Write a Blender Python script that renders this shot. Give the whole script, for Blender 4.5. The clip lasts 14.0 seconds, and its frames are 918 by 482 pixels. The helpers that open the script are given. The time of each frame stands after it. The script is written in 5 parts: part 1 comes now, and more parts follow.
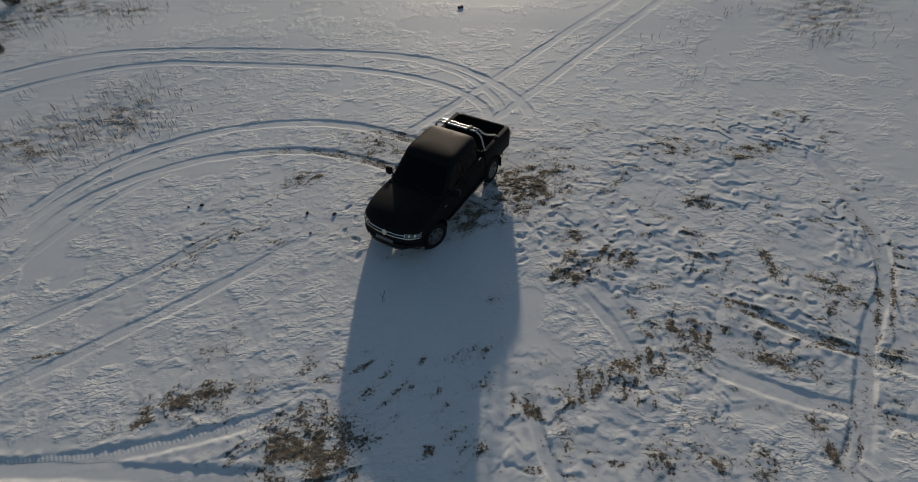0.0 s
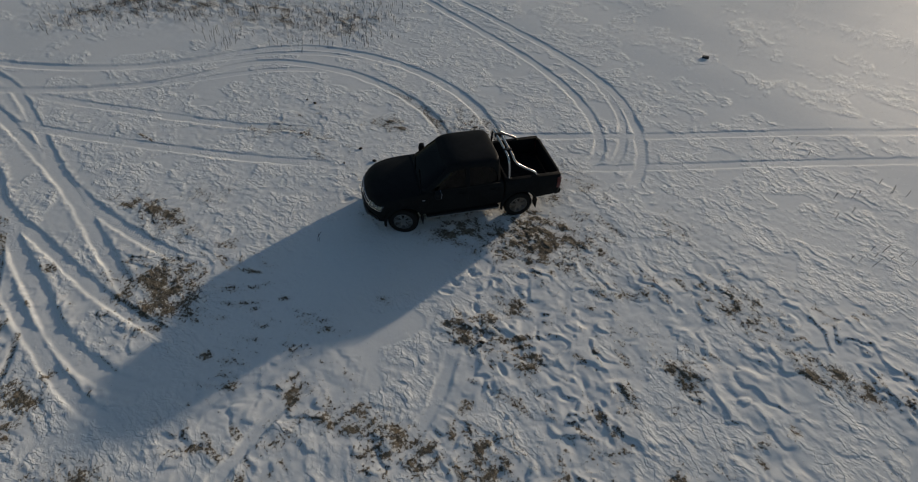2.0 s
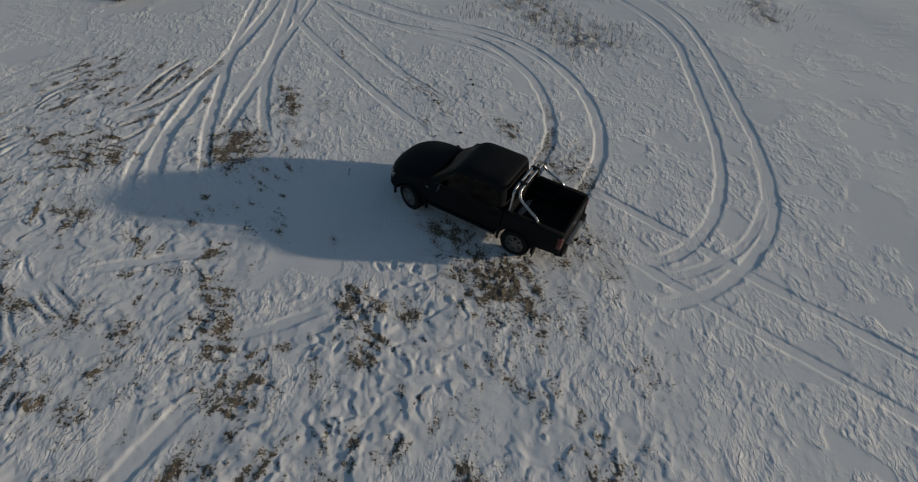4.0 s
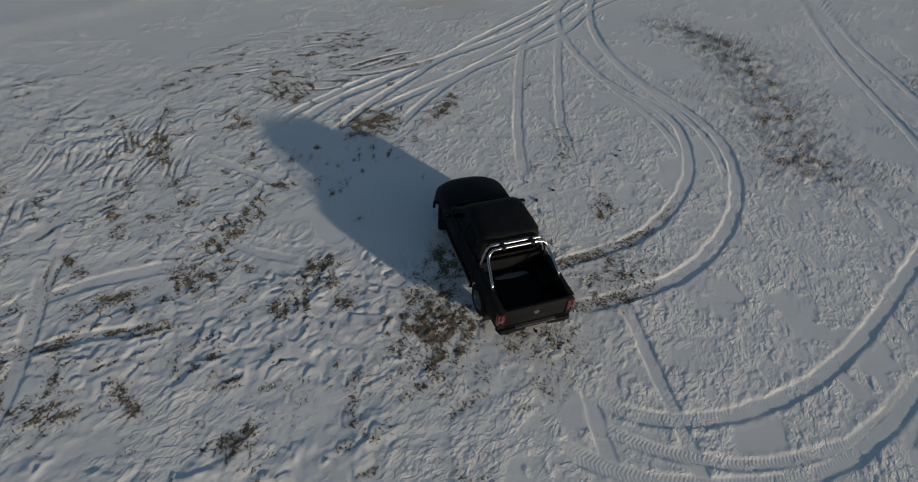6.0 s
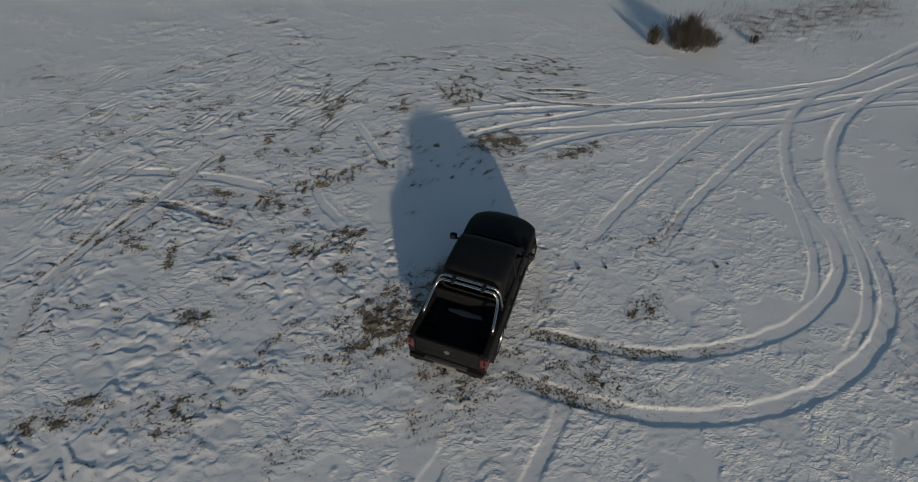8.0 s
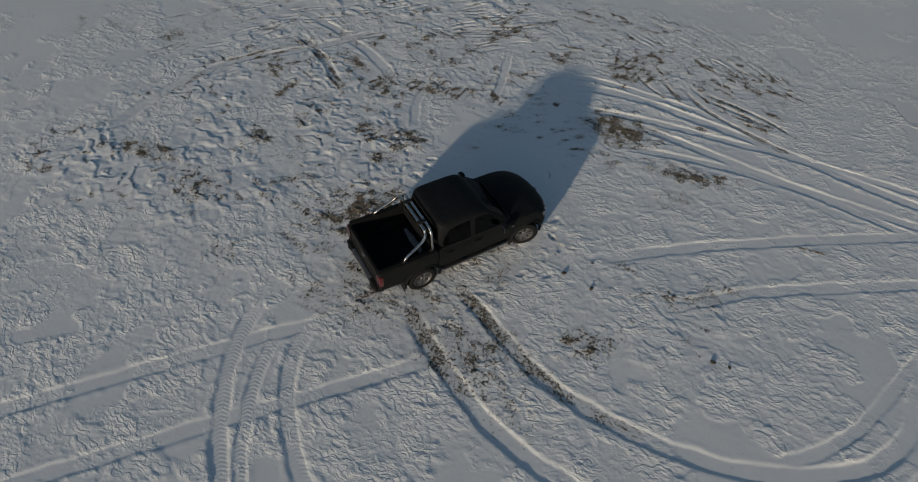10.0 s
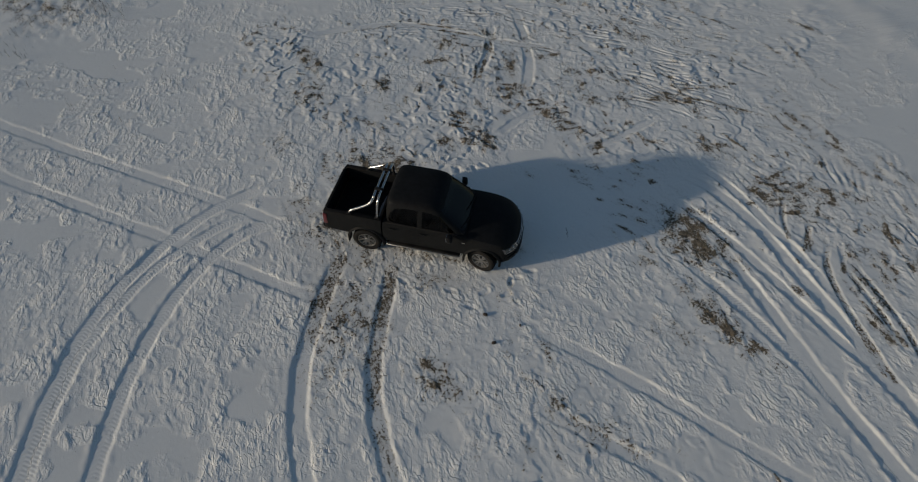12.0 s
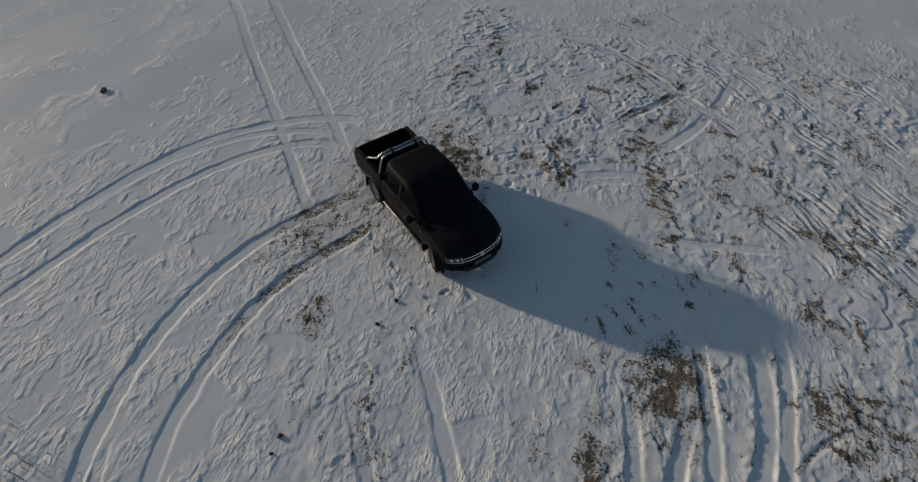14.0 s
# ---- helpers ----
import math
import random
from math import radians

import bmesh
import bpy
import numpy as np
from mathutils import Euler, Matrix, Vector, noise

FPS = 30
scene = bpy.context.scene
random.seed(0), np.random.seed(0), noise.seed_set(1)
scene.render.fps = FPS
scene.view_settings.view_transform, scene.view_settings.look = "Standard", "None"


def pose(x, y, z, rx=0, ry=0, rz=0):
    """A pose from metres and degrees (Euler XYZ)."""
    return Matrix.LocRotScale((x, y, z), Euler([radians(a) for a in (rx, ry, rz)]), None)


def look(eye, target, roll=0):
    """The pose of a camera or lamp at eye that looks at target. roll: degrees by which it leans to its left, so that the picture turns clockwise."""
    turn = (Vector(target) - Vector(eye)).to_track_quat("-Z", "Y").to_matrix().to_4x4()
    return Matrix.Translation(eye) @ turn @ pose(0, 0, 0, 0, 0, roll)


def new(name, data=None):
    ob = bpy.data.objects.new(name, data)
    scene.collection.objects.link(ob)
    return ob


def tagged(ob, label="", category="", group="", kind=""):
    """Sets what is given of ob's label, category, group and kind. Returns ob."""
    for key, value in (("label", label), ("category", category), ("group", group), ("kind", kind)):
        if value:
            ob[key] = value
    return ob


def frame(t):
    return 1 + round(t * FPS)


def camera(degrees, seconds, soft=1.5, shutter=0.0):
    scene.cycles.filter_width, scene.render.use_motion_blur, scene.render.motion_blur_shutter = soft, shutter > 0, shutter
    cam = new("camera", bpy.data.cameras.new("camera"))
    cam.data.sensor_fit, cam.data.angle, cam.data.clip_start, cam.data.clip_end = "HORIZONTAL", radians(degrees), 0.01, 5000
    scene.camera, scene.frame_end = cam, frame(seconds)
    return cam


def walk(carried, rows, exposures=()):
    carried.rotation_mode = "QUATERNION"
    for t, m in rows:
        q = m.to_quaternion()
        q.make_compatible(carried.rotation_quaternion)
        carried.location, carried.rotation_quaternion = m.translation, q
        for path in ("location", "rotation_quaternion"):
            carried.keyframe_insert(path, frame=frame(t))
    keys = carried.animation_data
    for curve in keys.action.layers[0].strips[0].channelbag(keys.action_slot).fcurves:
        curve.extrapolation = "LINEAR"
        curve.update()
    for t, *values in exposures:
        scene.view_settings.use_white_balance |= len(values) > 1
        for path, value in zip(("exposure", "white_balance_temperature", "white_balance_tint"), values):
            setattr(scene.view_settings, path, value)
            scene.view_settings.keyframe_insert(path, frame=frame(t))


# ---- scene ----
cam = camera(82.8, 14.0, 1.1)
PATH = [
    (0, (0.206, -0.416, 9.825), (0.197, 0.991, 8.403), -3.2),
    (0.5, (2.204, -0.169, 9.868), (1.978, 1.228, 8.454), -1.9),
    (1, (4.063, 0.446, 9.814), (3.548, 1.773, 8.409), -0.2),
    (1.5, (5.643, 1.484, 9.706), (4.914, 2.703, 8.298), 1.1),
    (2, (7.114, 2.792, 9.542), (6.178, 3.851, 8.127), 2.5),
    (2.5, (8.294, 4.303, 9.426), (7.189, 5.179, 8.008), 3.2),
    (3, (9.32, 5.988, 9.32), (8.073, 6.635, 7.896), 4.0),
    (3.2, (9.61, 6.682, 9.33), (8.325, 7.235, 7.901), 4.4),
    (3.62, (10.09, 8.142, 9.356), (8.729, 8.484, 7.931), 5.1),
    (4.04, (10.243, 9.523, 9.446), (8.83, 9.664, 8.037), 5.9),
    (4.46, (10.123, 10.88, 9.564), (8.687, 10.82, 8.173), 6.7),
    (4.88, (9.786, 12.265, 9.678), (8.364, 11.998, 8.297), 7.1),
    (5.3, (9.289, 13.731, 9.752), (7.928, 13.241, 8.371), 6.9),
    (5.5, (9.062, 14.458, 9.81), (7.748, 13.859, 8.427), 6.8),
    (6, (8.092, 15.968, 9.936), (6.914, 15.132, 8.552), 5.2),
    (6.5, (6.939, 17.204, 10.155), (5.925, 16.17, 8.776), 4.1),
    (7, (5.613, 18.247, 10.341), (4.784, 17.062, 8.961), 3.6),
    (7.5, (4.141, 19.102, 10.5), (3.534, 17.782, 9.125), 3.2),
    (8, (2.591, 19.617, 10.592), (2.217, 18.215, 9.215), 2.8),
    (8.5, (0.959, 19.97, 10.654), (0.809, 18.551, 9.253), 3.0),
    (8.7, (0.326, 19.991, 10.676), (0.269, 18.666, 9.179), 3.2),
    (9.12, (-1.053, 19.975, 10.721), (-0.925, 18.727, 9.163), 3.8),
    (9.54, (-2.415, 19.745, 10.799), (-2.112, 18.538, 9.234), 4.8),
    (9.96, (-3.763, 19.311, 10.892), (-3.292, 18.134, 9.345), 5.7),
    (10.38, (-5.098, 18.684, 10.978), (-4.466, 17.555, 9.454), 6.4),
    (10.8, (-6.422, 17.874, 11.04), (-5.632, 16.843, 9.519), 6.3),
    (11, (-6.97, 17.44, 11.058), (-6.106, 16.47, 9.537), 6.0),
    (11.5, (-8.306, 15.985, 11.146), (-7.284, 15.222, 9.606), 5.0),
    (12, (-9.243, 14.168, 11.201), (-8.09, 13.641, 9.654), 4.3),
    (12.5, (-9.976, 12.166, 11.272), (-8.742, 11.909, 9.718), 3.0),
    (13, (-10.049, 10.093, 11.22), (-8.783, 10.141, 9.673), 1.3),
    (13.5, (-9.971, 8.013, 11.158), (-8.727, 8.301, 9.618), 0.1),
    (14, (-9.484, 6.226, 11.062), (-8.297, 6.733, 9.534), -0.5),
]
walk(cam, [(t, look(eye, target, roll)) for t, eye, target, roll in PATH],
     exposures=[(0, 0.02, 6560, 10.8), (3, 0.0, 6560, 10.8), (5.5, -0.04, 6520, 10), (8.5, -0.05, 6500, 9.5), (11, -0.06, 6500, 9.5), (14, -0.07, 6530, 10)])
# ---- world and sun ----
SUN_AZ, SUN_EL = radians(3.0), radians(10.7)        # clockwise from +y; height over the horizon
sky_world = bpy.data.worlds.new("sky")
scene.world = sky_world
sky_world.use_nodes = True
nt = sky_world.node_tree
sky = nt.nodes.new("ShaderNodeTexSky")
sky.sky_type, sky.sun_disc = "NISHITA", False
sky.sun_elevation, sky.sun_rotation = SUN_EL, SUN_AZ
sky.air_density, sky.dust_density, sky.ozone_density = 1.0, 0.8, 1.7
nt.nodes["Background"].inputs["Strength"].default_value = 0.087
nt.links.new(sky.outputs["Color"], nt.nodes["Background"].inputs["Color"])
lamp = bpy.data.lights.new("sun", "SUN")
lamp.energy, lamp.angle, lamp.color = 3.06, radians(1.5), (1.0, 0.845, 0.668)
toward_sun = Vector((math.sin(SUN_AZ) * math.cos(SUN_EL), math.cos(SUN_AZ) * math.cos(SUN_EL), math.sin(SUN_EL)))
sun = new("sun", lamp)
sun.matrix_world = look(toward_sun * 60, (0, 0, 0))
scene.view_settings.exposure = 0.0


# ---- small tools ----
def link_mesh(name, bm, material=None, parent=None, label="", smooth=False):
    me = bpy.data.meshes.new(name)
    bm.to_mesh(me)
    bm.free()
    if material:
        me.materials.append(material)
    if smooth:
        me.polygons.foreach_set("use_smooth", [True] * len(me.polygons))
    ob = new(name, me)
    if parent:
        ob.parent = parent
    return tagged(ob, label)


def part(name, bm, material, parent, label="", smooth=False):
    """One mesh object under a thing or under a part."""
    return link_mesh(name, bm, material, parent, label, smooth)


def box(bm, x0, x1, y0, y1, z0, z1, bevel=0.0):
    m = Matrix.Translation(((x0 + x1) / 2, (y0 + y1) / 2, (z0 + z1) / 2)) @ Matrix.Diagonal((x1 - x0, y1 - y0, z1 - z0, 1))
    vs = bmesh.ops.create_cube(bm, size=1, matrix=m)["verts"]
    if bevel:
        es = {e for v in vs for e in v.link_edges}
        bmesh.ops.bevel(bm, geom=list(es), offset=bevel, segments=2, affect="EDGES", profile=0.5)
    return bm


def tube(bm, points, radius, sides=10, caps=True):
    """A round bar along a list of points; radius is a number or one for each point."""
    pts = [Vector(p) for p in points]
    radii = radius if isinstance(radius, (list, tuple)) else [radius] * len(pts)
    rings, up = [], None
    for k, p in enumerate(pts):
        d = (pts[min(k + 1, len(pts) - 1)] - pts[max(k - 1, 0)]).normalized()
        if up is None:
            up = d.orthogonal().normalized()
        up = (up - d * up.dot(d)).normalized()
        side = d.cross(up)
        rings.append([bm.verts.new(p + radii[k] * (math.cos(a) * up + math.sin(a) * side))
                      for a in (2 * math.pi * s / sides for s in range(sides))])
    for a, b in zip(rings, rings[1:]):
        for s in range(sides):
            bm.faces.new((a[s], a[(s + 1) % sides], b[(s + 1) % sides], b[s]))
    if caps:
        bm.faces.new(list(reversed(rings[0])))
        bm.faces.new(rings[-1])
    return bm


def smooth_line(points, step):
    """A Catmull-Rom line through the points, sampled about every step metres."""
    p = np.array(points, float)
    p = np.vstack([2 * p[0] - p[1], p, 2 * p[-1] - p[-2]])
    out = []
    for k in range(1, len(p) - 2):
        n = max(2, int(np.linalg.norm(p[k + 1] - p[k]) / step))
        u = np.linspace(0, 1, n, endpoint=False)[:, None]
        out.append(0.5 * (2 * p[k] + (p[k + 1] - p[k - 1]) * u + (2 * p[k - 1] - 5 * p[k] + 4 * p[k + 1] - p[k + 2]) * u**2
                          + (3 * p[k] - p[k - 1] - 3 * p[k + 1] + p[k + 2]) * u**3))
    return np.vstack(out + [p[-2:-1]])


def loft(bm, rings, close_ends=True):
    """Skins rings of the same number of points."""
    vs = [[bm.verts.new(p) for p in ring] for ring in rings]
    n = len(vs[0])
    for a, b in zip(vs, vs[1:]):
        for s in range(n):
            bm.faces.new((a[s], a[(s + 1) % n], b[(s + 1) % n], b[s]))
    if close_ends:
        bm.faces.new(list(reversed(vs[0])))
        bm.faces.new(vs[-1])
    bmesh.ops.recalc_face_normals(bm, faces=bm.faces)
    return bm


def carve(bm, cutters):
    """The solid bm less the solid cutters; all are used up. Returns a bmesh."""
    def temp(b):
        me = bpy.data.meshes.new("temp")
        b.to_mesh(me)
        b.free()
        return new("temp", me)
    body, knives = temp(bm), [temp(c) for c in cutters]
    for k in knives:
        mod = body.modifiers.new("cut", "BOOLEAN")
        mod.operation, mod.solver, mod.object = "DIFFERENCE", "EXACT", k
    deps = bpy.context.evaluated_depsgraph_get()
    deps.update()
    me = bpy.data.meshes.new_from_object(body.evaluated_get(deps))
    out = bmesh.new()
    out.from_mesh(me)
    for ob in (body, *knives):
        data = ob.data
        bpy.data.objects.remove(ob)
        bpy.data.meshes.remove(data)
    bpy.data.meshes.remove(me)
    return out


# ---- materials ----
def material(name):
    m = bpy.data.materials.new(name)
    m.use_nodes = True
    t = m.node_tree
    return m, t, t.nodes["Principled BSDF"]


def node(t, kind, **values):
    n = t.nodes.new(kind)
    for key, v in values.items():
        n.inputs[key.replace("_", " ")].default_value = v
    return n


def noise_node(t, vector, scale, detail=3.0, rough=0.55):
    n = node(t, "ShaderNodeTexNoise", Scale=scale, Detail=detail, Roughness=rough)
    t.links.new(vector, n.inputs["Vector"])
    return n.outputs["Fac"]


def math_node(t, op, a, b=None, clamp=False):
    n = t.nodes.new("ShaderNodeMath")
    n.operation, n.use_clamp = op, clamp
    for k, v in enumerate((a, b)):
        if v is None:
            continue
        if isinstance(v, (int, float)):
            n.inputs[k].default_value = v
        else:
            t.links.new(v, n.inputs[k])
    return n.outputs[0]


def ramp(t, fac, stops):
    r = t.nodes.new("ShaderNodeValToRGB")
    while len(r.color_ramp.elements) < len(stops):
        r.color_ramp.elements.new(0.5)
    for e, (at, c) in zip(r.color_ramp.elements, stops):
        e.position, e.color = at, (*c, 1) if len(c) == 3 else c
    t.links.new(fac, r.inputs["Fac"])
    return r.outputs["Color"]


def mix_colour(t, fac, a, b):
    m = t.nodes.new("ShaderNodeMix")
    m.data_type = "RGBA"
    for key, v in (("Factor", fac), ("A", a), ("B", b)):
        socket = [s for s in m.inputs if s.name == key and s.type == ("VALUE" if key == "Factor" else "RGBA")][0]
        if hasattr(v, "is_output"):
            t.links.new(v, socket)
        else:
            socket.default_value = v if key == "Factor" else (*v, 1)
    return [s for s in m.outputs if s.type == "RGBA"][0]


def plain(name, colour, rough, metal=0.0, grain=0.0, scale=30.0, spread=0.25, coat=0.0, gloss=0.5):
    """A surface of one colour with mottling at two scales, a little dirt and, if wanted, fine relief."""
    m, t, b = material(name)
    at = t.nodes.new("ShaderNodeTexCoord").outputs["Object"]
    n = math_node(t, "ADD", math_node(t, "MULTIPLY", noise_node(t, at, scale), 0.5), math_node(t, "MULTIPLY", noise_node(t, at, scale * 0.12), 0.5))
    lo, hi = [c * (1 - spread) for c in colour], [min(1, c * (1 + spread)) for c in colour]
    t.links.new(ramp(t, n, [(0.3, lo), (0.7, hi)]), b.inputs["Base Color"])
    t.links.new(math_node(t, "ADD", math_node(t, "MULTIPLY", n, 0.25), rough - 0.12, True), b.inputs["Roughness"])
    b.inputs["Metallic"].default_value = metal
    b.inputs["Coat Weight"].default_value = coat
    b.inputs["Specular IOR Level"].default_value = gloss
    if grain:
        bump = node(t, "ShaderNodeBump", Strength=grain, Distance=0.004)
        t.links.new(noise_node(t, at, scale * 4), bump.inputs["Height"])
        t.links.new(bump.outputs["Normal"], b.inputs["Normal"])
    return m


def snow_ground():
    """Snow with bare turf and soil where the bare mask is high, eroded crust and tyre tread where their masks are."""
    m, t, b = material("snow_and_turf")
    at = t.nodes.new("ShaderNodeTexCoord").outputs["Object"]

    def attr(name):
        a = t.nodes.new("ShaderNodeAttribute")
        a.attribute_name = name
        return a.outputs["Fac"]

    def times(a, k):
        return math_node(t, "MULTIPLY", a, k)

    def plus(*terms):
        out = terms[0]
        for x in terms[1:]:
            out = math_node(t, "ADD", out, x)
        return out
    bare, tread, along, crusty = attr("bare"), attr("tread"), attr("along"), attr("crusty")
    fine, mid, coarse, speck = noise_node(t, at, 30, 4, 0.62), noise_node(t, at, 11, 3, 0.6), noise_node(t, at, 0.5, 3), noise_node(t, at, 95, 2)
    # where the snow is gone: dense specks of turf, the denser the barer
    grain = plus(times(noise_node(t, at, 15, 5, 0.72), 0.80), times(speck, 0.20))
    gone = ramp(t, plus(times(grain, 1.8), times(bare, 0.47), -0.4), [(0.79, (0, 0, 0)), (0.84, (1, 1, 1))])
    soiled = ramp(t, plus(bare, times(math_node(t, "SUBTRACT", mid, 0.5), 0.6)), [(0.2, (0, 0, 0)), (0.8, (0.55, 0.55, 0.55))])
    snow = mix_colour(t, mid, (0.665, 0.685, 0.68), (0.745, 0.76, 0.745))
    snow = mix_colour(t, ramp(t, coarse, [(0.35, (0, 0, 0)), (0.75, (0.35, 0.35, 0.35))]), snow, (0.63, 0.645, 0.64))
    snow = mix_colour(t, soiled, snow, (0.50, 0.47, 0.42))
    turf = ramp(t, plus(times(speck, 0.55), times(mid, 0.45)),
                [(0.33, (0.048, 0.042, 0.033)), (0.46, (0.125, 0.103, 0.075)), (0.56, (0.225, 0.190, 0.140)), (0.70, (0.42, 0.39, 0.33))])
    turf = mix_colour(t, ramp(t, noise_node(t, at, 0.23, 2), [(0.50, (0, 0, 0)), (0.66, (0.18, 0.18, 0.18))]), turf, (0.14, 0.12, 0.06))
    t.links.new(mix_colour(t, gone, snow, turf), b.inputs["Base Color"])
    t.links.new(ramp(t, gone, [(0, (0.72,) * 3), (1, (0.95,) * 3)]), b.inputs["Roughness"])
    b.inputs["Specular IOR Level"].default_value = 0.14
    # grains, flakes of crust, tread and turf
    wave = math_node(t, "SINE", times(along, 2 * math.pi / 0.085))
    def steps(fac, wide, *at_levels):
        return plus(*[ramp(t, fac, [(a, (0, 0, 0)), (a + wide, (1, 1, 1))]) for a in at_levels])
    apart = t.nodes.new("ShaderNodeSeparateXYZ")
    t.links.new(at, apart.inputs[0])

    slant = plus(apart.outputs["Y"], times(math_node(t, "ABSOLUTE", apart.outputs["X"]), 0.2))

    def scales(rate, bend, size, seed_scale):
        """Overlapping wind scales: a sharp rise on one side, a gentle fall on the other."""
        turn = math_node(t, "FRACT", plus(times(slant, rate), times(noise_node(t, at, size, 1.6, 0.5), bend)))
        return times(ramp(t, turn, [(0, (0, 0, 0)), (0.09, (1, 1, 1)), (1, (0, 0, 0))]), ramp(t, noise_node(t, at, seed_scale, 2), [(0.42, (0, 0, 0)), (0.60, (1, 1, 1))]))
    # crust lies in islands with a clear rim; its worm-like flakes have flat tops
    island = ramp(t, plus(crusty, times(math_node(t, "SUBTRACT", noise_node(t, at, 5.5, 3, 0.6), 0.5), 0.8)), [(0.22, (0.06,) * 3), (0.36, (0.45,) * 3), (0.62, (1, 1, 1))])
    stretch = node(t, "ShaderNodeVectorMath")
    stretch.operation = "MULTIPLY"
    stretch.inputs[1].default_value = (0.72, 1.25, 1.0)
    t.links.new(at, stretch.inputs[0])
    flakes = noise_node(t, stretch.outputs[0], 12.0, 1.6, 0.5)
    scarps = plus(times(scales(3.6, 3.2, 2.3, 1.9), 0.012), times(scales(7.6, 4.2, 4.4, 2.6), 0.010), times(steps(flakes, 0.12, 0.40, 0.53), 0.0028), times(scales(14.0, 4.5, 7.5, 3.4), 0.0055))
    relief = plus(times(fine, 0.0007), times(times(scarps, island), ramp(t, noise_node(t, at, 0.8, 3, 0.6), [(0.36, (0.25,) * 3), (0.62, (1, 1, 1))])), times(speck, 0.00015),
                  times(times(wave, math_node(t, "MULTIPLY", tread, tread)), 0.0013), times(times(grain, gone), 0.032))
    bump = node(t, "ShaderNodeBump", Strength=1.0, Distance=1.0)
    t.links.new(relief, bump.inputs["Height"])
    t.links.new(bump.outputs["Normal"], b.inputs["Normal"])
    return m

# ---- the ground: one sheet of snow over a meadow ----
def lattice_noise(x, y, seed):
    """Gradient noise, about -0.7 to 0.7, one cell a metre."""
    x0, y0 = np.floor(x), np.floor(y)
    fx, fy = x - x0, y - y0
    ix, iy = x0.astype(np.int64), y0.astype(np.int64)

    def corner(dx, dy):
        h = ((ix + dx) * 374761393 + (iy + dy) * 668265263 + seed * 974634777) & 0xFFFFFFFF
        h = ((h ^ (h >> 13)) * 1274126177) & 0xFFFFFFFF
        a = ((h ^ (h >> 16)) & 0xFFFF) * (2 * math.pi / 65536)
        return np.cos(a) * (fx - dx) + np.sin(a) * (fy - dy)
    u, v = fx**3 * (fx * (fx * 6 - 15) + 10), fy**3 * (fy * (fy * 6 - 15) + 10)
    low = corner(0, 0) * (1 - u) + corner(1, 0) * u
    return low * (1 - v) + (corner(0, 1) * (1 - u) + corner(1, 1) * u) * v


def layered(x, y, seed, octaves, gain=0.5):
    return sum(lattice_noise(x * 2**k, y * 2**k, seed + 17 * k) * gain**k for k in range(octaves))


def rise(a, b, x):
    s = np.clip((x - a) / (b - a), 0, 1)
    return s * s * (3 - 2 * s)


def axis(lo, fine_lo, fine_hi, hi, fine, mid, reach):
    """Grid lines: fine in the middle, coarser round it, then wider and wider out to the horizon."""
    left = np.arange(lo, fine_lo, mid)
    right = np.arange(fine_hi + mid, hi, mid)
    out, d = [], mid
    while sum(out) < reach:
        d *= 1.09
        out.append(d)
    far = np.cumsum(out)
    return np.concatenate([left[0] - far[::-1], left, np.arange(fine_lo, fine_hi + fine, fine), right, right[-1] + far])


GX = axis(-25.0, -12.6, 12.6, 17.0, 0.033, 0.09, 900)
GY = axis(-9.0, -2.6, 22.6, 28.0, 0.033, 0.09, 900)
X, Y = np.meshgrid(GX, GY)
rut_low, rut_high = np.zeros_like(X), np.zeros_like(X)     # pressed down, pushed up
pressed, along_track, tread_mask, bare = (np.zeros_like(X) for _ in range(4))


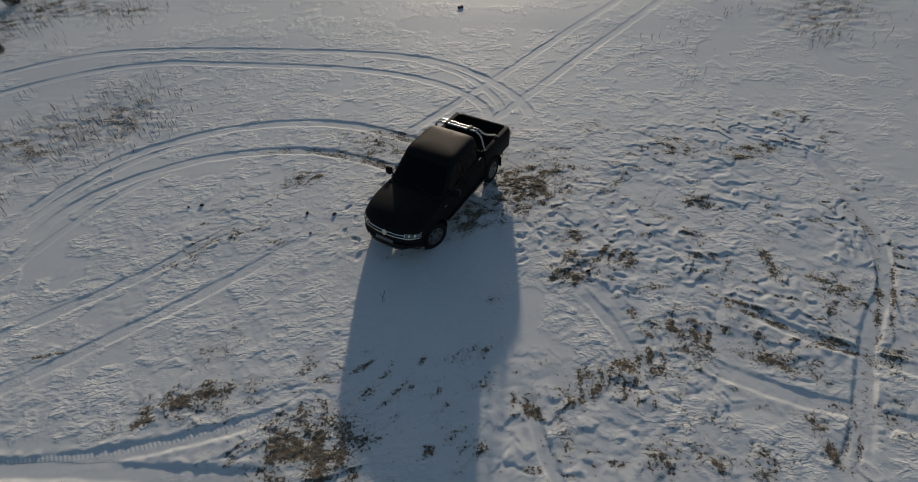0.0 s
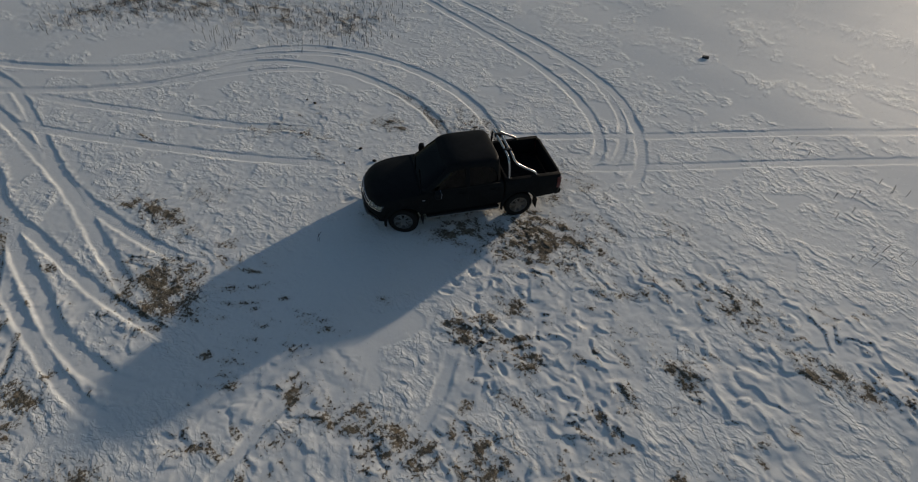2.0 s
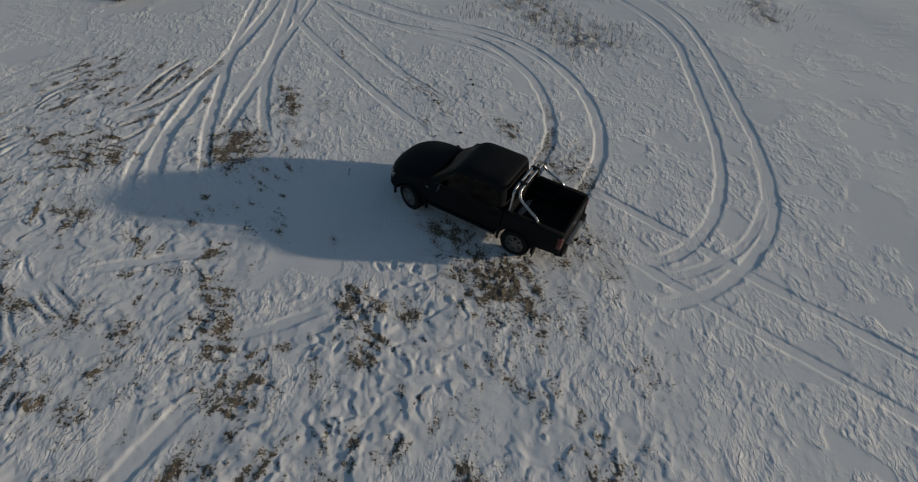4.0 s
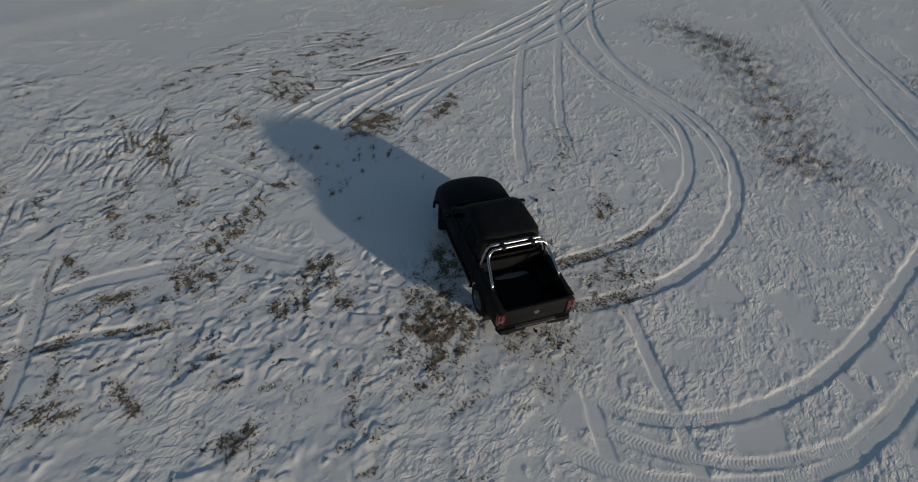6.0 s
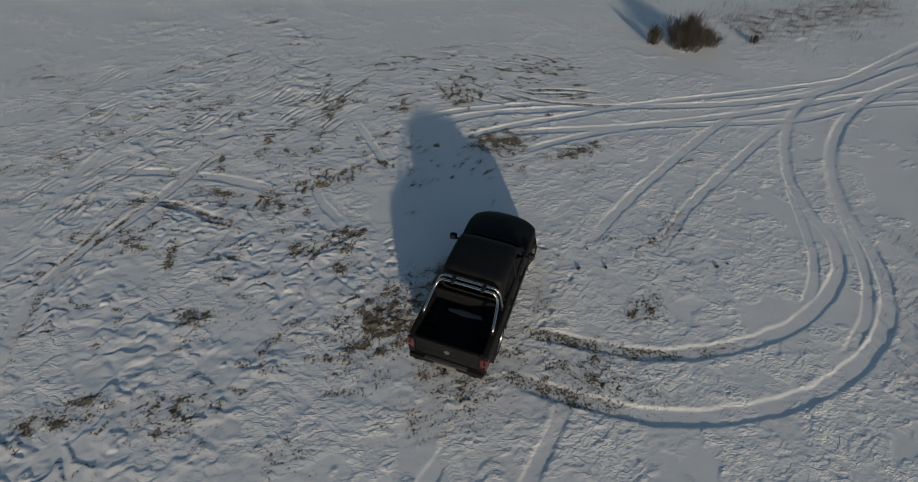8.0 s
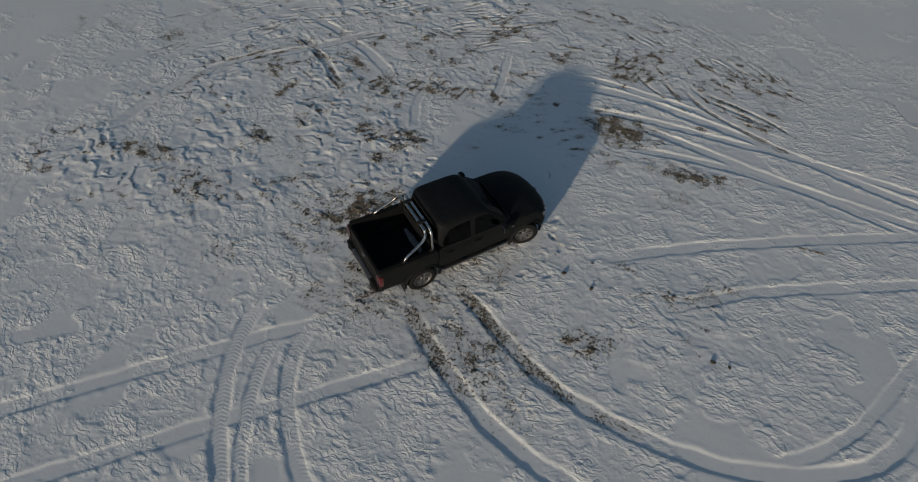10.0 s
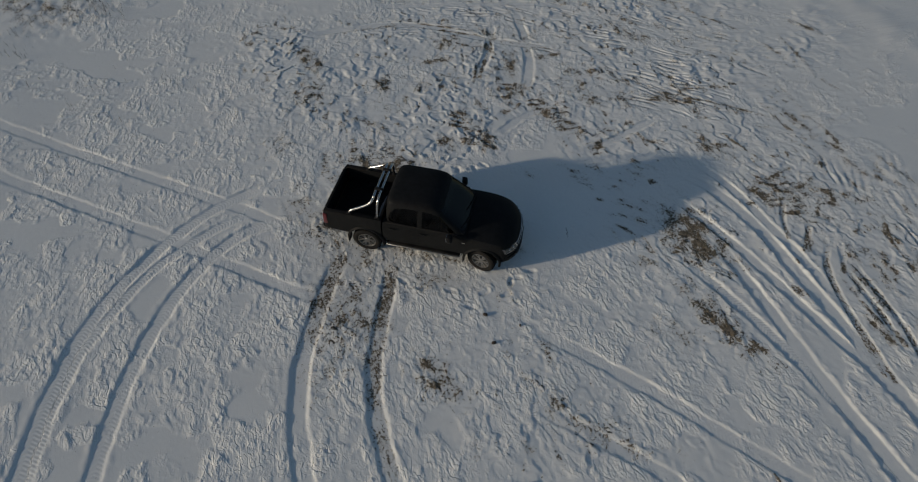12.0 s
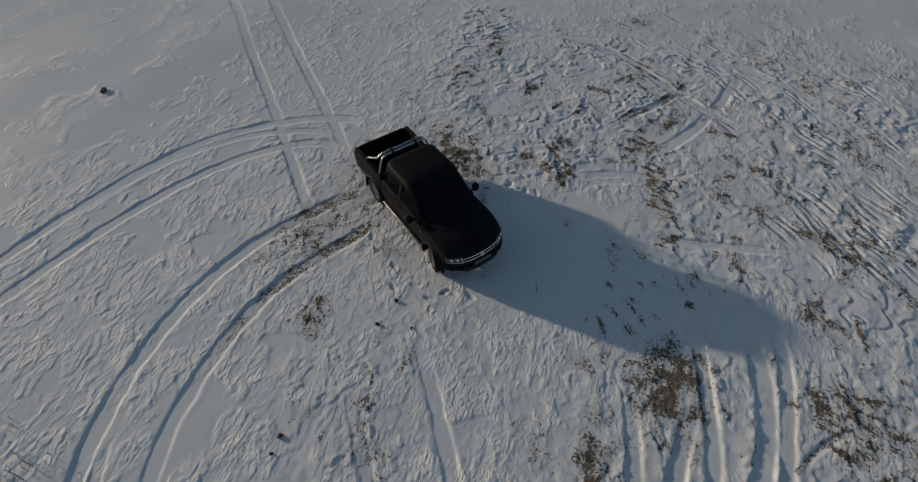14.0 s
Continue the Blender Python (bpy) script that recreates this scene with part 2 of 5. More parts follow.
def track(points, width=0.27, depth=0.05, berm=0.025, tread=0.5, brown=(), fade=0.0):
    """A tyre's rut along a smooth line. brown: stretches (from, to, how much) in metres where it is down to the soil."""
    line = smooth_line(points, 0.22)
    lo, hi = line.min(0) - 0.9, line.max(0) + 0.9
    i0, i1, j0, j1 = *np.searchsorted(GX, (lo[0], hi[0])), *np.searchsorted(GY, (lo[1], hi[1]))
    gx, gy = GX[i0:i1], GY[j0:j1]
    dist, run = np.full((j1 - j0, i1 - i0), 9.0), np.zeros((j1 - j0, i1 - i0))
    start = 0.0
    for a, b in zip(line, line[1:]):
        d = b - a
        n = np.linalg.norm(d)
        if n < 1e-6:
            continue
        p, q = np.minimum(a, b) - 0.7, np.maximum(a, b) + 0.7
        k0, k1, l0, l1 = *np.searchsorted(gx, (p[0], q[0])), *np.searchsorted(gy, (p[1], q[1]))
        px, py = gx[None, k0:k1] - a[0], gy[l0:l1, None] - a[1]
        s = np.clip((px * d[0] + py * d[1]) / n**2, 0, 1)
        r = np.hypot(px - s * d[0], py - s * d[1])
        old = dist[l0:l1, k0:k1]
        near = r < old
        old[near] = r[near]
        run[l0:l1, k0:k1][near] = (start + s * n)[near]
        start += n
    win = np.s_[j0:j1, i0:i1]
    wobble = 0.05 * lattice_noise(X[win] * 1.7, Y[win] * 1.7, 91) + 0.018 * lattice_noise(X[win] * 7, Y[win] * 7, 92)
    dd = dist + wobble
    ends = rise(0, 0.8, run) * rise(0, 0.8, start - run) if not fade else rise(0, fade, run) * rise(0, fade, start - run)
    wax = 0.70 + 0.8 * lattice_noise(run * 0.45, run * 0 + len(points), 55) + 0.3 * lattice_noise(run * 2.1, run * 0 + len(points), 56)
    inside = (1 - rise(width * 0.46, width * 0.70, dd)) * ends
    shoulder = np.exp(-((dd - width * 0.85) / (width * 0.22)) ** 2) * ends * np.clip(wax, 0, 1.3)
    rut_low[win] = np.minimum(rut_low[win], -0.275 * depth * inside * np.clip(wax + 0.2, 0.5, 1.2))
    rut_high[win] = np.maximum(rut_high[win], 0.34 * berm * shoulder * np.clip(0.7 + 2.2 * lattice_noise(X[win] * 6, Y[win] * 6, 12), 0, 1.8))
    stronger = inside > pressed[win]
    along_track[win][stronger] = (run + np.abs(dist) * 0.5)[stronger]
    tread_mask[win][stronger] = (tread * inside)[stronger]
    pressed[win] = np.maximum(pressed[win], inside)
    for s0, s1, k in brown:
        bare[win] = np.maximum(bare[win], k * (0.75 + 0.7 * lattice_noise(X[win] * 2.2, Y[win] * 2.2, 61)) * (1 - rise(width * 0.3, width * 0.9, dd)) * rise(s0 - 0.4, s0 + 0.4, run) * (1 - rise(s1 - 0.4, s1 + 0.4, run)))


def patch(x, y, rx, ry, turn=0.0, k=0.8):
    """A place where the snow is thin or gone."""
    c, s = math.cos(radians(turn)), math.sin(radians(turn))
    reach = 2.3 * max(rx, ry) + 0.2
    i0, i1, j0, j1 = *np.searchsorted(GX, (x - reach, x + reach)), *np.searchsorted(GY, (y - reach, y + reach))
    win = np.s_[j0:j1, i0:i1]
    px, py = X[win] - x, Y[win] - y
    r = np.hypot((c * px + s * py) / rx, (c * py - s * px) / ry) + 0.8 * layered(X[win] * 2.1, Y[win] * 2.1, 33, 3, 0.6)
    broken = np.clip(0.85 + 0.9 * lattice_noise(X[win] * 3.3, Y[win] * 3.3, 34), 0, 1.15)
    bare[win] = np.maximum(bare[win], broken * np.maximum(1.25 * k * (1 - rise(0.15, 1.25, r)), 0.80 * k * (1 - rise(0.5, 2.1, r))))


# the loop that the car drove last, close round its right side
track([(-1.2, 12.35), (-2.7, 13.09), (-4.11, 13.67), (-5.94, 13.86), (-7.87, 13.65), (-9.46, 13.03), (-10.74, 12.17), (-11.55, 10.97), (-11.85, 9.57),
       (-12.51, 7.77), (-14.08, 5.57), (-15.8, 3.87), (-17.95, 2.6), (-21.3, 1.3), (-25.1, -0.2), (-31, -2.7)], 0.32, 0.075, 0.010, 0.2, [(-1, 3.6, 1.0), (3.2, 5.4, 0.7)])
track([(-8.69, 13.19), (-9.72, 12.38), (-10.64, 11.17), (-11.45, 9.57), (-12.16, 8.17)], 0.24, 0.045, 0.01)
track([(-0.4, 13.55), (-1.5, 14.25), (-2.4, 14.74), (-3.41, 15.18), (-5.02, 15.47), (-7.16, 15.42), (-9.41, 14.73), (-11.14, 13.57), (-12.26, 11.97),
       (-12.87, 10.37), (-13.47, 9.07), (-14.69, 7.27), (-16.61, 5.47), (-18.54, 4.17), (-21.27, 2.87), (-25.32, 1.67)], 0.35, 0.088, 0.010, 0.2, [(-1, 2.6, 1.0)])
track([(-8.59, 14.79), (-10.33, 13.67), (-11.55, 12.27), (-12.51, 10.57), (-13.57, 8.67), (-15.5, 6.27)], 0.25, 0.05, 0.012)
# the wide outer loop
track([(-32.42, 11.37), (-26.84, 13.67), (-22.59, 15.77), (-19.45, 17.67), (-16.61, 19.37), (-13.98, 20.37), (-11.65, 20.62), (-9.41, 20.28), (-7.16, 19.92), (-5.02, 19.55),
       (-3, 19.03), (-1.1, 18.2), (0.6, 16.9), (1.3, 15.7), (1.35, 14.6)], 0.30, 0.058, 0.022, 0.8)
track([(-32.42, 12.67), (-26.34, 15.47), (-22.08, 18.27), (-18.84, 20.17), (-16.41, 21.37), (-13.98, 21.87), (-10.13, 21.62), (-6.24, 21.08), (-4.52, 20.86), (-2.2, 20.3),
       (-0.3, 19.5), (1.3, 18.1), (2.2, 16.9), (2.7, 15.8), (2.8, 14.8)], 0.30, 0.058, 0.022, 0.9)
track([(-4.42, 20.71), (-1.9, 20.05), (-0.5, 19.25), (0.7, 18.2), (1.4, 17.1), (1.8, 16.2), (1.95, 15.2)], 0.24, 0.045, 0.02, 1.0)
# the straight way out behind the car
track([(15.5, 31.0), (12.5, 27.2), (9.9, 24.2), (7.3, 21.4), (5.1, 19.0), (3.0, 16.65), (1.4, 14.95), (0.6, 14.1)], 0.30, 0.046, 0.010, 0.3, fade=1.6)
track([(13.5, 31.5), (10.8, 28.0), (8.0, 24.5), (5.7, 22.1), (3.55, 19.75), (1.87, 17.93), (0.3, 16.3), (-1.4, 14.5), (-2.0, 13.9)], 0.30, 0.046, 0.010, 0.3, fade=1.6)
# the pair that comes in from the junction towards the car's nose
track([(-32, -2.2), (-25, 0.2), (-20.2, 1.7), (-15.1, 2.8), (-12.2, 4.1), (-8.2, 6.6), (-5.75, 8.3), (-3.4, 10.2), (-2.6, 10.9)], 0.30, 0.032, 0.008, 0.5, fade=3.5)
track([(-32, 0.0), (-25, 2.1), (-18.5, 3.9), (-15.5, 4.4), (-13.6, 5.2), (-10.7, 6.95), (-8.1, 8.6), (-6.4, 10.0), (-5.0, 11.1)], 0.30, 0.032, 0.008, 0.5, fade=3.5)
# two pairs of deep ruts that cross on their way to the front of the car
track([(-34, -1.5), (-22, 1.3), (-16.5, 1.9), (-11.3, 2.1), (-8.4, 2.3), (-6.0, 2.6), (-4.0, 2.85), (-2.4, 3.2), (-1.0, 3.6)], 0.27, 0.065, 0.04, 0.2, fade=1.8)
track([(-31, -1.6), (-20, 2.0), (-15, 2.75), (-10.6, 2.5), (-8.2, 2.15), (-4.9, 1.9), (-3.1, 1.82), (-1.5, 2.1), (-0.3, 2.7)], 0.36, 0.075, 0.05, 0.2, fade=1.8)
track([(-30, 4.2), (-24, 3.1), (-19.2, 3.05), (-15, 3.5), (-10, 3.75), (-7.5, 3.7), (-5.5, 3.5), (-4.2, 3.4), (-3.2, 3.3)], 0.32, 0.065, 0.04, 0.2, fade=1.2)
track([(-31, 6.4), (-26, 4.8), (-19.9, 3.9), (-15.5, 4.45), (-11.6, 4.1), (-9.0, 3.85), (-6.5, 4.0), (-4.8, 4.35), (-3.4, 4.7)], 0.27, 0.05, 0.035, 1.0, fade=1.2)
track([(-6.3, 1.55), (-5.1, 1.45), (-3.2, 1.4), (-1.5, 1.5), (-0.2, 1.9)], 0.26, 0.05, 0.04, 0.2, fade=1.5)
# old frozen ruts on the rough side
track([(11, 12.2), (11, 10.6), (10.85, 9), (10.3, 7.4), (9.4, 6.3), (8.7, 5.45), (8.1, 4.5), (7.2, 3)], 0.34, 0.07, 0.01, 0.0)
track([(5, 5.4), (6.4, 4.6), (7.4, 4.2), (8.5, 3.8), (10.5, 3.3)], 0.34, 0.04, 0.02, 0.2)
track([(12.6, 9.2), (12.2, 7.8), (11.6, 5.2), (11, 2.6), (9.8, 0.4)], 0.3, 0.022, 0.006, 0.2)
track([(9.8, 4.7), (8.6, 5.3), (7.4, 6), (6.4, 6.8)], 0.26, 0.04, 0.03, 0.2)
track([(1.35, 5.2), (1.5, 4), (1.75, 2.9), (2.2, 1.2)], 0.24, 0.035, 0.02, 0.3)
track([(2.9, 7.6), (3.6, 6.2), (3.9, 4.6)], 0.24, 0.035, 0.02, 0.3)
# thin frozen grass and soil showing
# under and beside the car, turf colour also stands in for contact shadow
patch(2.2, 11.4, 1.45, 0.95, 35, 1.05), patch(3.2, 12.3, 0.6, 0.4, 40, 0.6), patch(0.55, 10.25, 0.85, 0.42, 57, 1.1), patch(-0.4, 10.98, 1.7, 0.7, 57.6, 1.0), patch(1.2, 12.9, 0.6, 0.45, 30, 0.7)
patch(-1.7, 13.5, 1.0, 0.7, 30, 0.55), patch(0.5, 14.0, 0.8, 0.5, 20, 0.5), patch(-0.9, 11.6, 1.4, 0.4, 57, 0.5), patch(-0.2, 9.4, 0.5, 0.4, 0, 0.5)
patch(6.9, 12.95, 0.8, 0.65, 0, 0.62), patch(6.88, 10.42, 0.33, 0.28, 0, 0.9), patch(6.28, 9.0, 0.32, 0.28, 0, 0.8), patch(5.05, 6.3, 0.65, 0.45, -30, 0.66)
patch(3.45, 5.2, 0.65, 0.5, 20, 0.68), patch(3.36, 2.25, 0.6, 0.4, 0, 0.62), patch(1.4, 4.6, 0.5, 0.4, 0, 0.55), patch(3.1, 8.1, 0.5, 0.35, 50, 0.72)
patch(-3.0, 3.85, 1.05, 0.7, 0, 1.2), patch(0.1, 0.8, 0.55, 0.35, 20, 0.8), patch(-5.45, 5.1, 1.1, 0.26, 8, 1.05), patch(-6.4, 9.8, 0.8, 0.3, 40, 0.6)
patch(-4.5, 12.3, 0.5, 0.4, 0, 0.75), patch(-6.9, 9.35, 0.9, 0.35, 45, 0.6), patch(9.55, 12.6, 0.6, 0.3, 0, 0.8), patch(4.7, 14.3, 0.8, 0.55, 0, 0.5)
patch(9.1, 5.2, 0.9, 0.35, 20, 0.65), patch(8.06, 5.7, 0.55, 0.3, 0, 0.65), patch(9.1, 7.1, 0.6, 0.35, -30, 0.7), patch(7.76, 7.7, 0.4, 0.3, 0, 0.65)
patch(6.66, 5.4, 0.7, 0.35, -15, 0.7), patch(4.6, 3.4, 0.5, 0.35, 0, 0.65), patch(3.65, 3.4, 0.4, 0.3, 0, 0.6), patch(5.6, 3.2, 0.5, 0.35, 10, 0.65)
patch(6.8, 3.9, 0.4, 0.25, 0, 0.6), patch(8.4, 4.3, 0.5, 0.25, -20, 0.6), patch(2.45, 0.0, 0.9, 0.25, -10, 0.7), patch(-5.45, 6.3, 0.7, 0.4, 45, 0.55)
patch(-6.8, 9.5, 0.5, 0.4, 0, 0.5), patch(-5.1, 4.75, 0.5, 0.22, 0, 0.7), patch(2.66, 4.9, 0.5, 0.3, 0, 0.55), patch(1.9, 3.8, 0.5, 0.35, 0, 0.5)
patch(5.0, 1.8, 0.6, 0.3, 0, 0.6), patch(10.8, 0.9, 0.6, 0.35, 0, 0.65), patch(12.3, 2.5, 0.7, 0.4, 30, 0.6), patch(8.15, -0.3, 0.8, 0.3, 0, 0.6)
patch(13.4, 7.4, 0.6, 0.5, 0, 0.7), patch(14.4, -4.0, 1.0, 0.4, 0, 0.6), patch(-1.8, -3.3, 1.1, 0.25, 0, 0.6), patch(-6.2, 0.4, 1.1, 0.2, -10, 0.6)
patch(-0.03, 5.8, 0.4, 0.22, 20, 0.7), patch(0.45, 5.15, 0.35, 0.2, 0, 0.7), patch(-0.6, 4.9, 0.2, 0.15, 0, 0.7), patch(0.9, 7.3, 0.3, 0.15, 20, 0.6)
patch(-2.5, -0.1, 1.3, 0.6, -15, 0.62), patch(-6.6, -1.4, 1.7, 0.4, -35, 0.6), patch(4.2, 11.1, 0.45, 0.25, 0, 0.55), patch(5.3, 10.4, 0.3, 0.2, 0, 0.5)

# longer scrapes and rows of turf on the rough side
patch(6.82, 13.00, 0.86, 0.35, -53, 0.70), patch(9.11, 12.64, 1.43, 0.16, 12, 0.90), patch(6.77, 10.33, 0.35, 0.22, -25, 0.90), patch(3.05, 8.53, 0.87, 0.30, -74, 0.70)
patch(7.78, 8.06, 0.70, 0.22, -89, 0.70), patch(9.02, 6.84, 0.54, 0.20, -33, 0.90), patch(7.03, 6.25, 0.97, 0.08, -34, 0.95), patch(4.87, 6.11, 0.63, 0.20, -38, 0.85)
patch(2.80, 4.97, 0.49, 0.12, -77, 0.90), patch(3.41, 5.07, 0.48, 0.12, -83, 0.90), patch(6.76, 5.17, 0.69, 0.18, -30, 0.90), patch(3.80, 3.35, 0.38, 0.15, -96, 0.85)
patch(4.62, 3.29, 0.30, 0.16, -68, 0.85), patch(1.48, 4.39, 0.43, 0.14, -28, 0.75), patch(8.27, 5.39, 0.55, 0.09, -19, 0.90), patch(9.77, 6.83, 1.73, 0.07, -121, 0.95)
patch(10.04, 6.71, 1.63, 0.06, -122, 0.90), patch(8.28, 3.89, 0.37, 0.14, -57, 0.90), patch(6.80, 3.34, 0.37, 0.15, -67, 0.85), patch(-5.57, 5.04, 1.02, 0.12, 15, 0.95)
patch(-6.34, 9.81, 1.18, 0.14, 27, 0.75), patch(-4.26, 12.34, 0.58, 0.20, 15, 0.80), patch(-9.29, 6.34, 0.61, 0.06, 12, 0.80), patch(2.66, 8.25, 0.45, 0.10, 60, 0.95)
patch(2.97, 7.88, 0.44, 0.10, 60, 0.95), patch(3.27, 9.12, 0.37, 0.16, 37, 0.85), patch(4.79, 11.30, 0.39, 0.14, 47, 0.70), patch(7.01, 12.77, 0.72, 0.40, -9, 0.70)
patch(7.00, 10.35, 0.27, 0.25, -4, 0.95), patch(6.36, 8.80, 0.24, 0.14, 24, 0.80), patch(8.95, 12.25, 0.36, 0.20, -4, 0.85), patch(9.80, 12.54, 0.39, 0.20, 37, 0.90)
patch(1.43, 4.57, 0.50, 0.14, 38, 0.75), patch(2.15, 4.51, 0.57, 0.16, 29, 0.70), patch(3.56, 5.08, 0.48, 0.28, 19, 0.85), patch(4.21, 5.20, 0.46, 0.20, 24, 0.80)
patch(4.89, 6.00, 0.58, 0.25, 33, 0.75), patch(4.30, 8.22, 0.41, 0.16, 33, 0.80), patch(1.09, 2.60, 0.51, 0.12, 43, 0.90), patch(0.09, 0.83, 0.60, 0.25, 37, 0.90)
patch(-2.19, 0.86, 0.61, 0.15, 22, 0.90), patch(2.72, -0.09, 0.88, 0.08, -121, 0.90), patch(1.66, -1.50, 0.88, 0.08, -133, 0.95), patch(0.03, 0.33, 0.53, 0.14, -119, 0.80)
patch(0.26, -3.19, 0.74, 0.16, -179, 0.85), patch(-0.75, -3.75, 0.58, 0.12, 170, 0.85), patch(-2.14, -0.49, 0.77, 0.08, -102, 0.90), patch(-2.83, -1.43, 0.92, 0.30, -126, 0.85)
patch(7.24, -0.65, 0.94, 0.30, -153, 0.75), patch(4.84, 6.13, 0.77, 0.14, -77, 0.70), patch(3.20, 4.83, 0.36, 0.20, -125, 0.75), patch(3.42, 2.21, 0.71, 0.10, -106, 0.85)
patch(7.25, -4.93, 1.23, 0.10, -152, 0.85), patch(4.20, -5.82, 0.97, 0.12, -172, 0.80), patch(5.47, -8.71, 0.76, 0.20, -158, 0.80), patch(1.98, -6.23, 0.54, 0.12, -171, 0.85)
patch(9.61, -0.34, 1.15, 0.30, -144, 0.60), patch(9.40, -3.97, 0.87, 0.20, -127, 0.70), patch(10.79, 9.27, 1.12, 0.15, -91, 0.60), patch(8.52, 6.52, 0.62, 0.25, -123, 0.60)
patch(6.56, 5.83, 0.48, 0.30, -85, 0.60), patch(2.71, 0.35, 1.28, 0.20, 54, 0.95), patch(0.51, 1.00, 0.46, 0.20, 117, 0.85), patch(-0.37, -0.26, 1.40, 0.06, -167, 0.90)
patch(-2.24, 0.10, 1.12, 0.35, 96, 0.75), patch(4.13, -6.64, 1.23, 0.10, 166, 0.85), patch(0.45, -2.55, 0.94, 0.10, 178, 0.90), patch(-2.78, -4.57, 1.04, 0.10, -176, 0.80)
patch(-6.04, -1.35, 1.64, 0.08, 164, 0.80), patch(7.78, -0.33, 0.54, 0.20, 165, 0.95), patch(5.31, 2.52, 0.34, 0.14, 153, 0.90), patch(3.54, 5.22, 0.45, 0.22, 113, 0.85)
patch(5.19, 6.17, 0.43, 0.16, 126, 0.85), patch(6.75, 5.44, 0.55, 0.14, 156, 0.75), patch(8.03, 5.72, 0.74, 0.07, 157, 0.90), patch(6.81, 6.42, 0.68, 0.06, 142, 0.85)
patch(3.00, 7.98, 0.58, 0.20, 150, 0.80), patch(4.50, 8.36, 0.42, 0.16, 95, 0.70), patch(7.30, -4.36, 0.60, 0.10, 172, 0.60), patch(6.13, 0.02, 0.47, 0.12, 132, 0.60)

# frozen furrows scraped at a slant beside the deep ruts
track([(-5.11, 0.08), (-7.22, 0.52), (-8.50, 1.12)], 0.14, 0.060, 0.01, 0.0, [(0.2, 9, 0.95)], fade=0.6)
track([(-5.22, 0.47), (-6.47, 0.71), (-7.68, 1.01)], 0.14, 0.060, 0.01, 0.0, [(0.2, 9, 0.95)], fade=0.6)
track([(-4.43, 0.21), (-5.47, 1.20), (-8.32, 2.08)], 0.14, 0.060, 0.01, 0.0, [(0.2, 9, 0.95)], fade=0.6)
track([(-4.53, 0.59), (-5.85, 1.32), (-8.10, 2.20)], 0.14, 0.060, 0.01, 0.0, [(0.2, 9, 0.95)], fade=0.6)
track([(-4.53, -0.05), (-5.03, 0.28), (-5.41, 0.65)], 0.14, 0.060, 0.01, 0.0, [(0.2, 9, 0.95)], fade=0.6)
track([(-2.56, 0.16), (-3.25, 0.81), (-3.91, 1.21)], 0.14, 0.060, 0.01, 0.0, [(0.2, 9, 0.95)], fade=0.6)
track([(-3.56, 0.06), (-3.95, 0.51), (-4.37, 0.99)], 0.14, 0.060, 0.01, 0.0, [(0.2, 9, 0.95)], fade=0.6)
patch(-2.57, 0.90, 0.27, 0.08, 99, 0.95), patch(-2.00, 0.67, 0.36, 0.08, 91, 0.95), patch(-2.51, 0.57, 0.32, 0.07, 96, 0.95), patch(-1.60, 0.94, 0.34, 0.07, 91, 0.85)
patch(-3.13, 0.43, 0.15, 0.06, 88, 0.90), patch(-6.20, 4.65, 0.74, 0.10, 18, 1.00), patch(-5.51, 5.17, 0.82, 0.08, 8, 1.00), patch(-7.22, 1.25, 0.53, 0.12, -1, 0.95)
patch(-4.28, 0.90, 0.27, 0.16, 127, 0.80), patch(-3.56, 3.26, 0.48, 0.07, 111, 1.00), patch(-2.65, 3.33, 0.28, 0.08, 104, 1.00), patch(-3.19, 3.63, 0.32, 0.22, 22, 0.95)
patch(-2.33, 3.82, 0.25, 0.08, 107, 1.00), patch(-2.74, 4.30, 0.35, 0.07, 78, 0.90), patch(-3.76, 4.44, 0.27, 0.06, 103, 0.95), patch(-2.85, 4.31, 0.12, 0.12, 37, 0.80)
patch(3.10, 0.26, 0.84, 0.10, -121, 0.95), patch(2.07, -0.98, 0.80, 0.08, -139, 0.90), patch(3.00, 1.10, 0.37, 0.10, -115, 0.90), patch(0.38, 0.79, 0.43, 0.14, -148, 0.95)
patch(-1.73, -0.07, 0.90, 0.08, 101, 1.00), patch(-2.41, -0.56, 0.68, 0.08, 105, 1.00), patch(-3.02, -1.35, 0.40, 0.10, 159, 0.95), patch(-3.29, -0.54, 0.51, 0.08, 129, 0.95)
patch(-1.10, -3.40, 0.45, 0.08, -160, 0.90), patch(0.54, -2.91, 0.68, 0.06, -172, 0.90), patch(-4.68, -1.90, 0.73, 0.07, 144, 0.95), patch(-6.54, 1.00, 0.90, 0.07, 172, 0.85)
patch(8.37, -1.02, 0.55, 0.16, -152, 0.80), patch(7.00, -1.15, 0.60, 0.12, -168, 0.75), patch(5.45, 2.38, 0.27, 0.12, -159, 0.90), patch(7.60, 5.12, 0.30, 0.10, 122, 0.70)
patch(4.04, 5.21, 0.27, 0.06, 107, 0.90), patch(3.46, 5.11, 0.27, 0.12, 129, 0.90), patch(2.99, 5.16, 0.24, 0.06, 98, 0.95), patch(6.21, 8.31, 0.56, 0.14, 164, 0.70)
